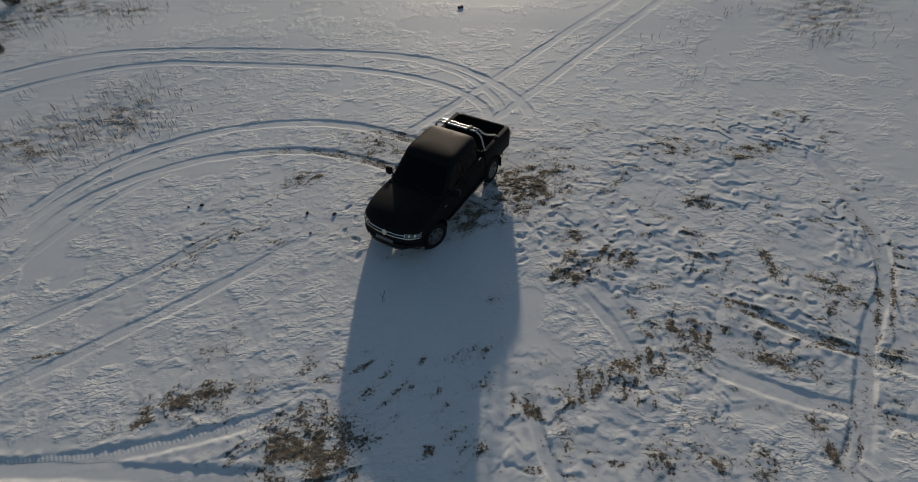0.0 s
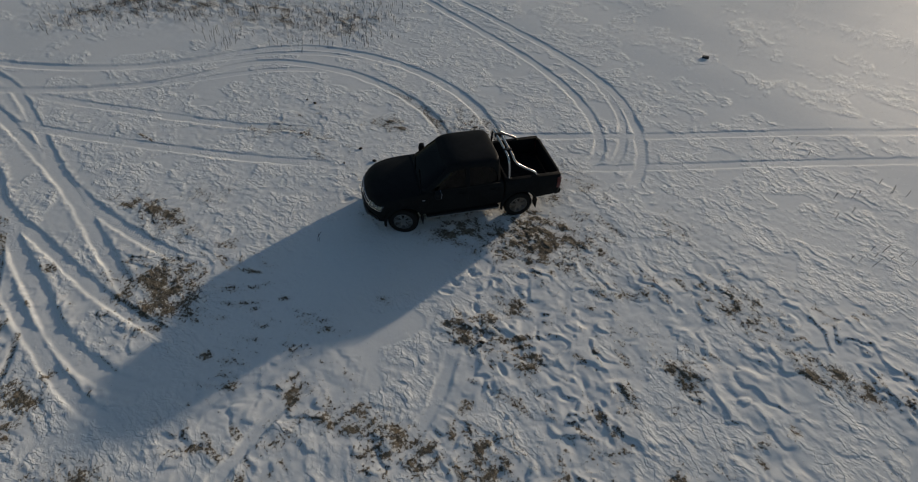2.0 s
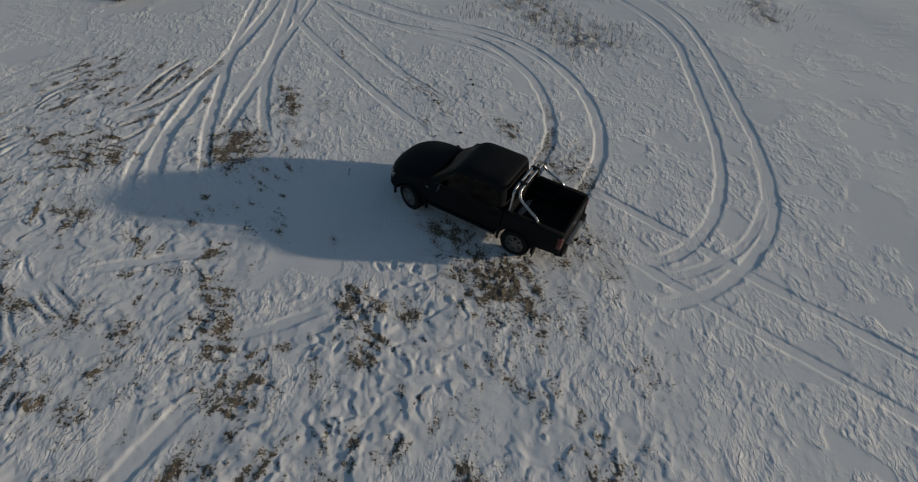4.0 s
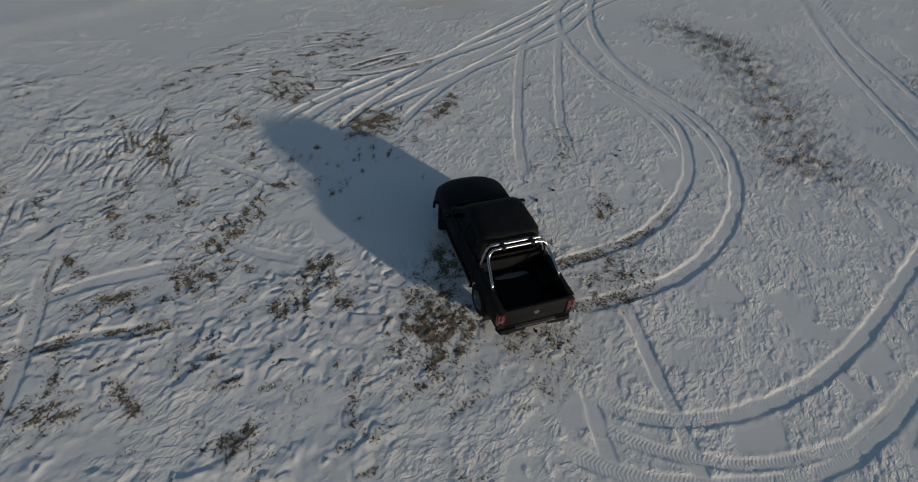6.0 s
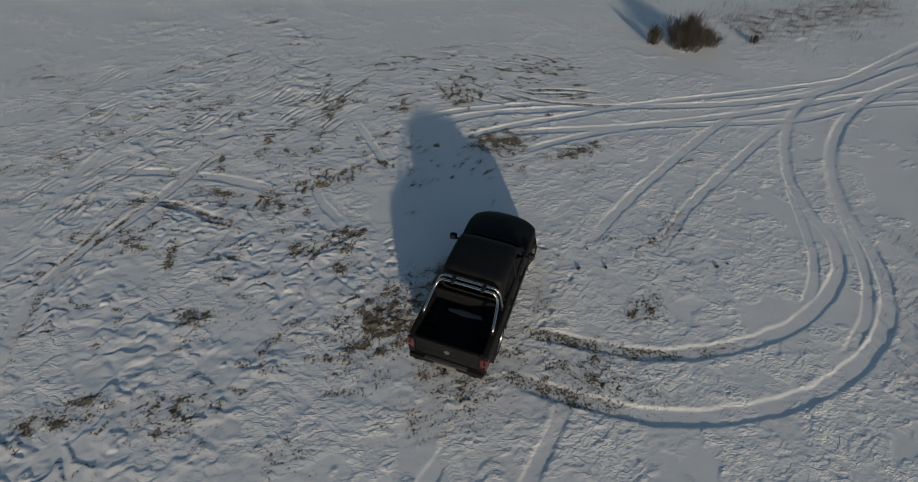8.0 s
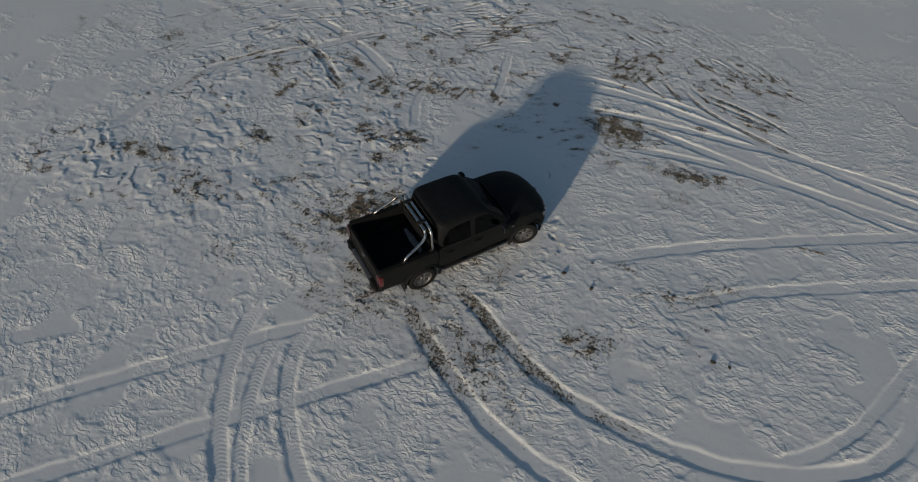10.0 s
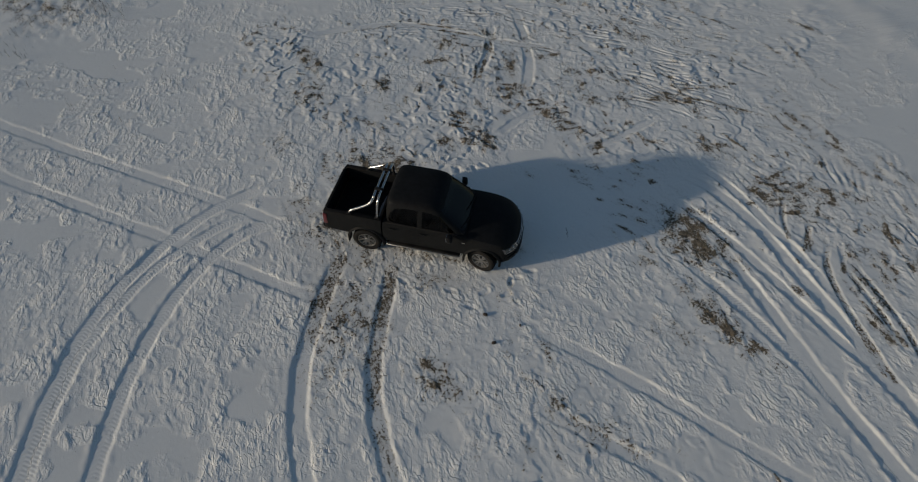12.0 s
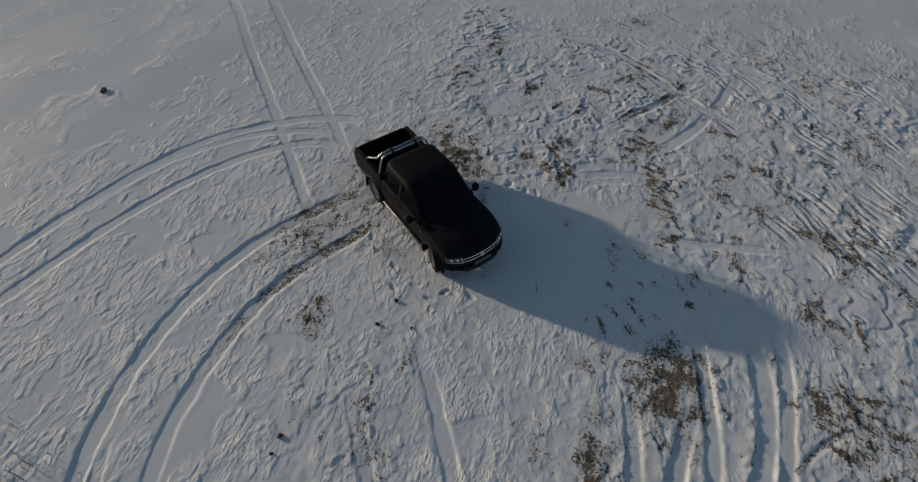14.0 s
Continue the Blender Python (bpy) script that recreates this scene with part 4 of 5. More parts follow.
def cargo_bed(car):
    rows = [(-1.13, 0.0, 0.48, RAIL), (-1.5, 0.0, 0.48, RAIL), (-1.9, 0.0, 0.48, RAIL), (-2.35, 0.0, 0.50, RAIL), (-2.56, 0.0, 0.52, RAIL), (-2.64, 0.0, 0.54, RAIL - 0.01), (-2.665, 0.02, 0.57, RAIL - 0.03)]
    bm = loft(bmesh.new(), [body_ring(x, b, lo, hi, 0.0, half_width(x) - (0.035 if x < -2.65 else 0)) for x, b, lo, hi in rows])
    bm = carve(bm, wheel_arch_cutters()[2:] + [box(bmesh.new(), -2.58, -1.19, -0.795, 0.795, 0.72, 1.5), box(bmesh.new(), -3.0, -2.50, -0.745, 0.745, 0.68, 1.5)])
    bed = creased(part("cargo_bed", bm, paint, car))
    # liner: floor, ribs, wheel boxes and a rolled rail cap
    part("bed_floor", box(bmesh.new(), -2.57, -1.20, -0.79, 0.79, 0.722, 0.732), liner, bed, "black liner")
    for k in range(11):
        y = -0.70 + 0.14 * k
        part("floor_rib", box(bmesh.new(), -2.56, -1.21, y - 0.03, y + 0.03, 0.732, 0.742), liner, bed)
    for s in (1, -1):
        bm = box(bmesh.new(), -1.95, -1.21, s * 0.665 - 0.12, s * 0.665 + 0.12, 0.733, 0.90, 0.04)
        creased(part("wheel_box", bm, liner, bed))
        bm = box(bmesh.new(), -2.63, -1.14, s * 0.845 - 0.062, s * 0.845 + 0.062, RAIL - 0.003, RAIL + 0.013, 0.007)
        creased(part("rail_cap", bm, liner, bed, "black plastic rail cap"))
    bm = box(bmesh.new(), -1.20, -1.14, -0.78, 0.78, RAIL - 0.003, RAIL + 0.013, 0.007)
    creased(part("rail_cap", bm, liner, bed, "black plastic rail cap"))
    # tailgate
    bm = box(bmesh.new(), -2.665, -2.605, -0.742, 0.742, 0.69, RAIL - 0.012, 0.014)
    gate = creased(part("tailgate", bm, paint, car))
    bm = box(bmesh.new(), -2.673, -2.66, -0.62, 0.62, 0.75, 0.90, 0.006)
    creased(part("panel", bm, paint, gate))
    bm = box(bmesh.new(), -2.676, -2.66, -0.13, 0.13, 1.085, 1.135, 0.006)
    creased(part("handle", bm, trim_black, gate))
    bm = bmesh.new()
    bmesh.ops.create_cone(bm, cap_ends=True, segments=28, radius1=0.066, radius2=0.060, depth=0.014, matrix=pose(-2.670, 0, 0.975, 0, -90, 0))
    creased(part("badge", bm, chrome, gate, "round chrome badge"))
    bm = box(bmesh.new(), -2.67, -2.60, -0.735, 0.735, RAIL - 0.013, RAIL - 0.003, 0.004)
    creased(part("edge_cap", bm, liner, gate))
    for s in (1, -1):
        bm = box(bmesh.new(), -2.682, -2.57, min(s * 0.752, s * 0.936), max(s * 0.752, s * 0.936), 0.78, 1.12, 0.022)
        lamp_ob = creased(part("tail_lamp", bm, red_lens, car, "red tail lamp"))
        bm = box(bmesh.new(), -2.687, -2.66, min(s * 0.775, s * 0.915), max(s * 0.775, s * 0.915), 0.88, 0.94, 0.008)
        creased(part("reversing_lens", bm, clear_lens, lamp_ob))
        bm = tube(bmesh.new(), [(-2.68, s * 0.52, 0.60), (-2.76, s * 0.54, 0.57), (-2.775, s * 0.70, 0.56), (-2.70, s * 0.86, 0.56), (-2.58, s * 0.90, 0.57)], 0.026, 10)
        creased(part("rear_bumper_bar", bm, trim_black, car, "dark corner bar"), 60)
    bm = box(bmesh.new(), -2.765, -2.61, -0.86, 0.86, 0.52, 0.66, 0.03)
    bumper = creased(part("rear_bumper", bm, paint, car))
    bm = box(bmesh.new(), -2.768, -2.63, -0.50, 0.50, 0.661, 0.673, 0.004)
    creased(part("step_pad", bm, alloy, bumper, "worn grey step pad"))
    bm = box(bmesh.new(), -2.782, -2.764, -0.26, 0.26, 0.535, 0.645, 0.003)
    creased(part("number_plate", bm, plate_white, bumper))
    bm = tube(bmesh.new(), [(-2.66, 0, 0.44), (-2.80, 0, 0.43), (-2.85, 0, 0.45), (-2.85, 0, 0.50)], 0.022, 8)
    bmesh.ops.create_uvsphere(bm, u_segments=12, v_segments=8, radius=0.026, matrix=Matrix.Translation((-2.85, 0, 0.515)))
    creased(part("tow_ball", bm, trim_black, car), 60)


ROOF = [(1.12, 1.12, -1.085, 0.885), (1.20, 1.02, -1.08, 0.870), (1.32, 0.87, -1.075, 0.845), (1.46, 0.69, -1.065, 0.815), (1.58, 0.535, -1.05, 0.785), (1.68, 0.42, -1.035, 0.762),
        (1.735, 0.35, -1.022, 0.745), (1.775, 0.275, -1.005, 0.715), (1.803, 0.17, -0.975, 0.660), (1.820, 0.03, -0.92, 0.56), (1.830, -0.14, -0.80, 0.38), (1.833, -0.34, -0.60, 0.14)]


def roof_ring(z, inset=0.0, n=52, squareness=7.0):
    zs = [r[0] for r in ROOF]
    xf, xb, hw = (float(np.interp(z, zs, [r[k] for r in ROOF])) for k in (1, 2, 3))
    cx, ax, hw = (xf + xb) / 2, (xf - xb) / 2 - inset, hw - inset
    ring = []
    for k in range(n):
        a = 2 * math.pi * k / n
        c, s = math.cos(a), math.sin(a)
        ring.append((cx + ax * math.copysign(abs(c) ** (2 / squareness), c), hw * math.copysign(abs(s) ** (2 / squareness), s), z))
    return ring


def roof_side_y(x, z, inset):
    xf, xb, hw = (float(np.interp(z, [r[0] for r in ROOF], [r[k] for r in ROOF])) for k in (1, 2, 3))
    u = min(abs((x - (xf + xb) / 2) / ((xf - xb) / 2 - inset)), 0.995)
    return (hw - inset) * (1 - u**7) ** (1 / 7)


def roof_front_x(y, z, inset, back=False):
    xf, xb, hw = (float(np.interp(z, [r[0] for r in ROOF], [r[k] for r in ROOF])) for k in (1, 2, 3))
    u = min(abs(y / (hw - inset)), 0.995)
    return (xf + xb) / 2 + (-1 if back else 1) * ((xf - xb) / 2 - inset) * (1 - u**7) ** (1 / 7)


SIDE_PANES = ([(0.80, 1.195), (0.62, 1.36), (0.38, 1.585), (0.20, 1.655), (-0.07, 1.685), (-0.07, 1.195)],
              [(-0.19, 1.195), (-0.19, 1.685), (-0.50, 1.68), (-0.76, 1.64), (-0.90, 1.46), (-0.955, 1.27), (-0.93, 1.195)])


def prism_y(poly):
    b = bmesh.new()
    return loft(b, [[(x, -1.3, z) for x, z in poly], [(x, 1.3, z) for x, z in poly]])


def prism_x(poly, x0, x1):
    b = bmesh.new()
    return loft(b, [[(x0, y, z) for y, z in poly], [(x1, y, z) for y, z in poly]])


def cab_top(car):
    bm = loft(bmesh.new(), [roof_ring(r[0]) for r in ROOF])
    inner = loft(bmesh.new(), [roof_ring(z, 0.04) if z > 1.1 else [(x, y, 1.0) for x, y, _ in roof_ring(1.12, 0.04)] for z in (1.0, 1.2, 1.32, 1.46, 1.58, 1.68, 1.735, 1.772)])
    cuts = [inner] + [prism_y(p) for p in SIDE_PANES]
    cuts.append(prism_x([(-0.765, 1.185), (0.765, 1.185), (0.72, 1.45), (0.64, 1.69), (-0.64, 1.69), (-0.72, 1.45)], 0.15, 1.6))
    cuts.append(prism_x([(-0.66, 1.27), (0.66, 1.27), (0.62, 1.63), (-0.62, 1.63)], -1.6, -0.85))
    creased(part("cab_roof", carve(bm, cuts), paint, car), 40)
    for poly in SIDE_PANES:
        for s in (1, -1):
            b = bmesh.new()
            top = sorted(p for p in poly if p[1] > 1.2 or p[0] == poly[0][0])
            if poly is SIDE_PANES[1]:
                top = sorted([(-0.957, 1.20)] + [p for p in poly if p[1] > 1.2])
            columns = []
            for k in range(15):
                x = top[0][0] + (top[-1][0] - top[0][0]) * k / 14
                z1 = max(float(np.interp(x, [p[0] for p in top], [p[1] for p in top])), 1.20)
                columns.append([b.verts.new((x, s * roof_side_y(x, z, 0.014), z)) for z in (1.185 + (z1 + 0.008 - 1.185) * j / 6 for j in range(7))])
            for p, q in zip(columns, columns[1:]):
                for j in range(6):
                    b.faces.new((p[j], q[j], q[j + 1], p[j + 1]))
            front = poly is SIDE_PANES[0]
            part("side_window", b, light_glass if front else glass, car, "clear front side window" if front else "dark tinted side window", True)
    for back, z0, z1, w0, w1, name in ((False, 1.18, 1.70, 0.77, 0.645, "windscreen"), (True, 1.265, 1.635, 0.665, 0.625, "rear_window")):
        b = bmesh.new()
        grid = []
        for k in range(9):
            z = z0 + (z1 - z0) * k / 8
            w = w0 + (w1 - w0) * k / 8
            grid.append([b.verts.new((roof_front_x(w * (j / 6 - 1), z, 0.014, back), w * (j / 6 - 1), z)) for j in range(13)])
        for p, q in zip(grid, grid[1:]):
            for j in range(12):
                b.faces.new((p[j], p[j + 1], q[j + 1], q[j]))
        pane = part(name, b, glass if back else light_glass, car, "tinted curved " + name.replace("_", " "), True)
        if not back:
            for y0, y1 in ((0.60, -0.02), (-0.05, -0.66)):
                b = bmesh.new()
                tube(b, [(roof_front_x(y0, 1.175, 0) + 0.03, y0, 1.185), (roof_front_x(y0 * 0.4 + y1 * 0.6, 1.22, 0) + 0.022, y0 * 0.4 + y1 * 0.6, 1.23), (roof_front_x(y1, 1.26, 0) + 0.018, y1, 1.265)], 0.011, 6)
                part("wiper", b, trim_black, pane)
    # cowl under the windscreen, fin aerial
    bm = box(bmesh.new(), 1.0, 1.12, -0.80, 0.80, 1.14, 1.182, 0.012)
    for v in bm.verts:
        v.co.x -= 0.10 * abs(v.co.y / 0.8) ** 2.5
    creased(part("cowl", bm, trim_black, car))
    bm = loft(bmesh.new(), [[(-0.93 + 0.03 * k, y * (1 - 0.3 * k), 1.785 + 0.02 * k) for x, y in ((0, -0.02), (0, 0.02))] + [(-0.80 - 0.03 * k, y * (1 - 0.3 * k), 1.800 + 0.014 * k) for y in (0.018, -0.018)] for k in range(4)])
    creased(part("aerial", bm, trim_black, car))


def cab_inside(car):
    bm = box(bmesh.new(), 0.42, 0.90, -0.78, 0.78, 0.84, 1.16, 0.05)
    board = creased(part("dashboard", bm, trim_black, car))
    bm = bmesh.new()
    ring = [(0.42 + 0.07 * math.sin(a), 0.38 + 0.18 * math.cos(a), 1.14 + 0.17 * math.sin(a)) for a in (2 * math.pi * k / 20 for k in range(21))]
    tube(bm, ring, 0.014, 8, False)
    tube(bm, [(0.44, 0.38, 1.14), (0.55, 0.38, 1.08)], 0.03, 8)
    tube(bm, [(0.42, 0.21, 1.14), (0.44, 0.38, 1.14), (0.42, 0.55, 1.14)], 0.014, 6)
    creased(part("steering_wheel", bm, trim_black, board), 60)
    for y in (0.38, -0.38):
        bm = box(bmesh.new(), -0.22, 0.30, y - 0.25, y + 0.25, 0.62, 0.86, 0.06)
        seat = creased(part("front_seat", bm, seat_cloth, car))
        bm = box(bmesh.new(), -0.09, 0.07, y - 0.24, y + 0.24, 0.80, 1.40, 0.06)
        for v in bm.verts:
            v.co.x -= 0.28 * (v.co.z - 0.8)
        creased(part("backrest", bm, seat_cloth, seat))
        bm = box(bmesh.new(), -0.26, -0.15, y - 0.12, y + 0.12, 1.42, 1.60, 0.04)
        creased(part("headrest", bm, seat_cloth, seat))
    bm = box(bmesh.new(), -0.86, -0.40, -0.68, 0.68, 0.62, 0.86, 0.06)
    bench = creased(part("rear_bench", bm, seat_cloth, car))
    bm = box(bmesh.new(), -1.0, -0.84, -0.68, 0.68, 0.80, 1.38, 0.06)
    creased(part("backrest", bm, seat_cloth, bench))


def fascia(y0, y1, z0, z1, thick, off=0.004, n=14, lean=0.0):
    """A strip that follows the rounded nose."""
    b = bmesh.new()
    rings = []
    for k in range(n + 1):
        y = y0 + (y1 - y0) * k / n
        x = nose_x(y) + off
        low, high = lean_back(z0), lean_back(z1) - lean
        rings.append([(x - 0.03 + low, y, z0), (x + thick + low, y, z0 + 0.15 * (z1 - z0)), (x + thick + high, y, z1 - 0.1 * (z1 - z0)), (x - 0.03 + high, y, z1)])
    return loft(b, rings)


def front_end(car):
    grille = creased(part("grille", fascia(-0.52, 0.52, 0.76, 0.915, 0.006), trim_black, car))
    for z in (0.795, 0.86):
        creased(part("grille_bar", fascia(-0.53, 0.53, z, z + 0.022, 0.016, n=18), chrome, grille, "chrome bar"))
    bm = bmesh.new()
    bmesh.ops.create_cone(bm, cap_ends=True, segments=28, radius1=0.075, radius2=0.068, depth=0.016, matrix=pose(2.445, 0, 0.845, 0, 64, 0))
    creased(part("badge", bm, chrome, grille, "round chrome badge"))
    creased(part("lower_grille", fascia(-0.55, 0.55, 0.48, 0.60, 0.006), trim_black, car))
    creased(part("skid_plate", fascia(-0.50, 0.50, 0.405, 0.455, 0.012), alloy, car, "grey skid plate"))
    bm = box(bmesh.new(), 2.470, 2.492, -0.26, 0.26, 0.60, 0.705, 0.003)
    creased(part("number_plate", bm, plate_white, car))
    for s in (1, -1):
        a, b = sorted((s * 0.535, s * 0.88))
        lamp_ob = creased(part("headlamp", fascia(a, b, 0.79, 0.925, 0.012), clear_lens, car, "clear headlamp"))
        creased(part("daytime_strip", fascia(a, b, 0.783, 0.800, 0.022), chrome, lamp_ob))
        c, d = sorted((s * 0.535, s * 0.56))
        creased(part("daytime_strip", fascia(c, d, 0.795, 0.92, 0.022, n=2), chrome, lamp_ob))
        for y in (0.64, 0.76):
            bm = bmesh.new()
            bmesh.ops.create_cone(bm, cap_ends=True, segments=16, radius1=0.046, radius2=0.040, depth=0.02, matrix=pose(nose_x(y) + lean_back(0.86) + 0.012, s * y, 0.86, 0, 62, 0))
            creased(part("projector", bm, chrome, lamp_ob))
        e, f = sorted((s * 0.60, s * 0.84))
        fog = creased(part("fog_lamp", fascia(e, f, 0.50, 0.59, 0.008), trim_black, car))
        creased(part("fog_strip", fascia(e, f, 0.490, 0.505, 0.014), chrome, fog, "chrome strip"))


def sides(car):
    for s in (1, -1):
        def mirrored(b):
            if s < 0:
                for v in b.verts:
                    v.co.y = -v.co.y
                bmesh.ops.reverse_faces(b, faces=b.faces)
            return b
        # door mirror
        b = box(bmesh.new(), 0.70, 0.84, 0.965, 1.15, 1.15, 1.34, 0.045)
        for v in b.verts:
            v.co.x += 0.10 * (1.15 - v.co.y) - 0.15 * (v.co.z - 1.25)
        tube(b, [(0.80, 0.85, 1.17), (0.79, 0.93, 1.185), (0.78, 1.0, 1.20)], 0.03, 8)
        for v in b.verts:
            v.co += Vector((-0.09, 0, -0.045))
        shell = creased(part("door_mirror", mirrored(b), paint, car), 50)
        b = box(bmesh.new(), 0.610, 0.622, 0.985, 1.135, 1.125, 1.28, 0.004)
        for v in b.verts:
            v.co.x += 0.10 * (1.15 - v.co.y) - 0.15 * (v.co.z - 1.205) - 0.004
        part("mirror_glass", mirrored(b), chrome, shell)
        # handles, sill step, mud flaps, arch lips
        for x in (-0.02, -0.82):
            b = tube(bmesh.new(), [(x - 0.10, 0.925, 1.035), (x - 0.08, 0.955, 1.04), (x + 0.08, 0.955, 1.042), (x + 0.10, 0.925, 1.04)], 0.014, 8)
            creased(part("door_handle", mirrored(b), chrome if x < -1 else paint, car), 60)
        b = tube(bmesh.new(), [(-1.02, 0.86, 0.42), (-0.98, 0.955, 0.405), (0.95, 0.955, 0.405), (1.0, 0.86, 0.42)], 0.017, 10)
        step = creased(part("side_step", mirrored(b), alloy, car, "grey tube side step"), 60)
        b = box(bmesh.new(), -0.99, 0.96, 0.80, 0.95, 0.400, 0.455, 0.012)
        creased(part("step_board", mirrored(b), trim_black, step, "black running board"))
        for x in (-0.45, 0.5):
            b = box(bmesh.new(), x - 0.17, x + 0.17, 0.86, 0.945, 0.456, 0.464, 0.003)
            creased(part("step_pad", mirrored(b), trim_black, step))
        for x, y in ((-2.05, 0.84), (1.06, 0.82)):
            b = box(bmesh.new(), x - 0.012, x + 0.012, y - 0.12, y + 0.12, 0.20, 0.52, 0.006)
            creased(part("mud_flap", mirrored(b), rubber, car))
        for x in (AXLE, -AXLE):
            b = bmesh.new()
            rings = []
            for k in range(25):
                a = radians(-8 + 196 * k / 24)
                c, n = math.cos(a), math.sin(a)
                rings.append([(x + r * c, y, HUB + 0.015 + r * n) for r, y in ((0.455, 0.90), (0.455, 0.972), (0.475, 0.978), (0.515, 0.945), (0.515, 0.90))])
            loft(b, rings)
            creased(part("arch_lip", mirrored(b), paint, car), 50)
        b = box(bmesh.new(), 0.985, 1.08, 0.938, 0.950, 0.98, 1.005, 0.004)
        creased(part("side_marker", mirrored(b), chrome, car))
        b = box(bmesh.new(), -1.01, 0.86, 0.850, 0.888, 1.163, 1.183, 0.006)
        creased(part("window_seal", mirrored(b), trim_black, car))


def roll_bar(car):
    def rounded(points):
        return [tuple(p) for p in smooth_line(points, 0.04)]
    hoop = [(-1.24, 0.82, 1.21), (-1.24, 0.805, 1.33), (-1.235, 0.755, 1.55), (-1.225, 0.70, 1.70), (-1.22, 0.62, 1.765), (-1.22, 0.50, 1.785)]
    slope = [(-1.98, 0.82, 1.21), (-1.965, 0.815, 1.28), (-1.89, 0.805, 1.345), (-1.68, 0.78, 1.46), (-1.47, 0.75, 1.59), (-1.38, 0.70, 1.69), (-1.355, 0.62, 1.755), (-1.35, 0.50, 1.775)]
    first = None
    for side in (hoop, slope):
        line = rounded(side + [(x, -y, z) for x, y, z in reversed(side)])
        ob = creased(part("roll_bar_tube", tube(bmesh.new(), line, 0.034, 12), chrome, car, "polished steel tube"), 60)
        first = first or ob
    for y in (0.36, -0.36):
        bm = box(bmesh.new(), -1.40, -1.17, y - 0.05, y + 0.05, 1.735, 1.825, 0.02)
        creased(part("clamp", bm, trim_black, first, "black clamp"))
    for x in (-1.24, -1.98):
        for s in (1, -1):
            bm = box(bmesh.new(), x - 0.07, x + 0.07, s * 0.82 - 0.05, s * 0.82 + 0.05, 1.223, 1.240, 0.006)
            creased(part("foot_plate", bm, trim_black, first))


def lathe(bm, profile, n=36):
    """Turns (y, r) points round the wheel's axle, the y axis."""
    rings = [[bm.verts.new((r * math.cos(a), y, r * math.sin(a))) for a in (2 * math.pi * k / n for k in range(n))] for y, r in profile]
    for p, q in zip(rings, rings[1:]):
        for k in range(n):
            bm.faces.new((p[k], p[(k + 1) % n], q[(k + 1) % n], q[k]))
    bmesh.ops.recalc_face_normals(bm, faces=bm.faces)
    return bm


def wheel(car, x, s, steer):
    """Outer face towards +y; turned round for the other side."""
    bm = lathe(bmesh.new(), [(-0.09, 0.05), (-0.09, 0.215), (-0.10, 0.238), (0.10, 0.238), (0.115, 0.245), (0.118, 0.232), (0.085, 0.222), (0.03, 0.205), (0.02, 0.06), (0.02, 0.0)])
    hub = part("wheel", bm, alloy, car, "alloy wheel with paired spokes", True)
    hub.matrix_basis = pose(x, s * 0.825, HUB, 0, 0, steer + (0 if s > 0 else 180))
    creased(hub, 40)
    bm = lathe(bmesh.new(), [(-0.105, 0.232), (-0.125, 0.27), (-0.130, 0.32), (-0.118, 0.362), (-0.095, 0.378), (0.0, TYRE_R), (0.095, 0.378), (0.118, 0.362), (0.130, 0.32), (0.125, 0.27), (0.105, 0.232)], 48)
    for k in range(48):
        a = 2 * math.pi * k / 48
        for y, t in ((0.075, 0.03), (-0.075, -0.03), (0.0, 0.0)):
            m = Matrix.Rotation(-a - t, 4, "Y") @ Matrix.Translation((TYRE_R - 0.001 - abs(y) * 0.05, y, 0)) @ Matrix.Diagonal((0.014, 0.062, 0.026, 1))
            bmesh.ops.create_cube(bm, size=1, matrix=m)
    creased(part("tyre", bm, rubber, hub, "black all-terrain tyre"), 50)
    bm = lathe(bmesh.new(), [(0.03, 0.0), (0.09, 0.0), (0.092, 0.05), (0.08, 0.062), (0.03, 0.062)], 20)
    creased(part("hub_cap", bm, alloy, hub), 40)
    for k in range(6):
        bm = bmesh.new()
        for t in (-0.16, 0.16):
            m = Matrix.Rotation(2 * math.pi * k / 6, 4, "Y")
            rings = []
            for r, y, w, a in ((0.045, 0.088, 0.020, t * 0.9), (0.14, 0.092, 0.016, t), (0.235, 0.098, 0.019, t * 1.3)):
                c = Vector((r * math.cos(a), y, r * math.sin(a)))
                e = Vector((-math.sin(a), 0, math.cos(a)))
                rings.append([m @ (c + e * w + Vector((0, -0.03, 0))), m @ (c + e * w), m @ (c - e * w), m @ (c - e * w + Vector((0, -0.03, 0)))])
            loft(bm, rings)
        creased(part("spoke", bm, alloy, hub), 40)
    bm = lathe(bmesh.new(), [(0.022, 0.20), (0.024, 0.20), (0.024, 0.07), (0.022, 0.07)], 24)
    part("brake_disc", bm, trim_black, hub)


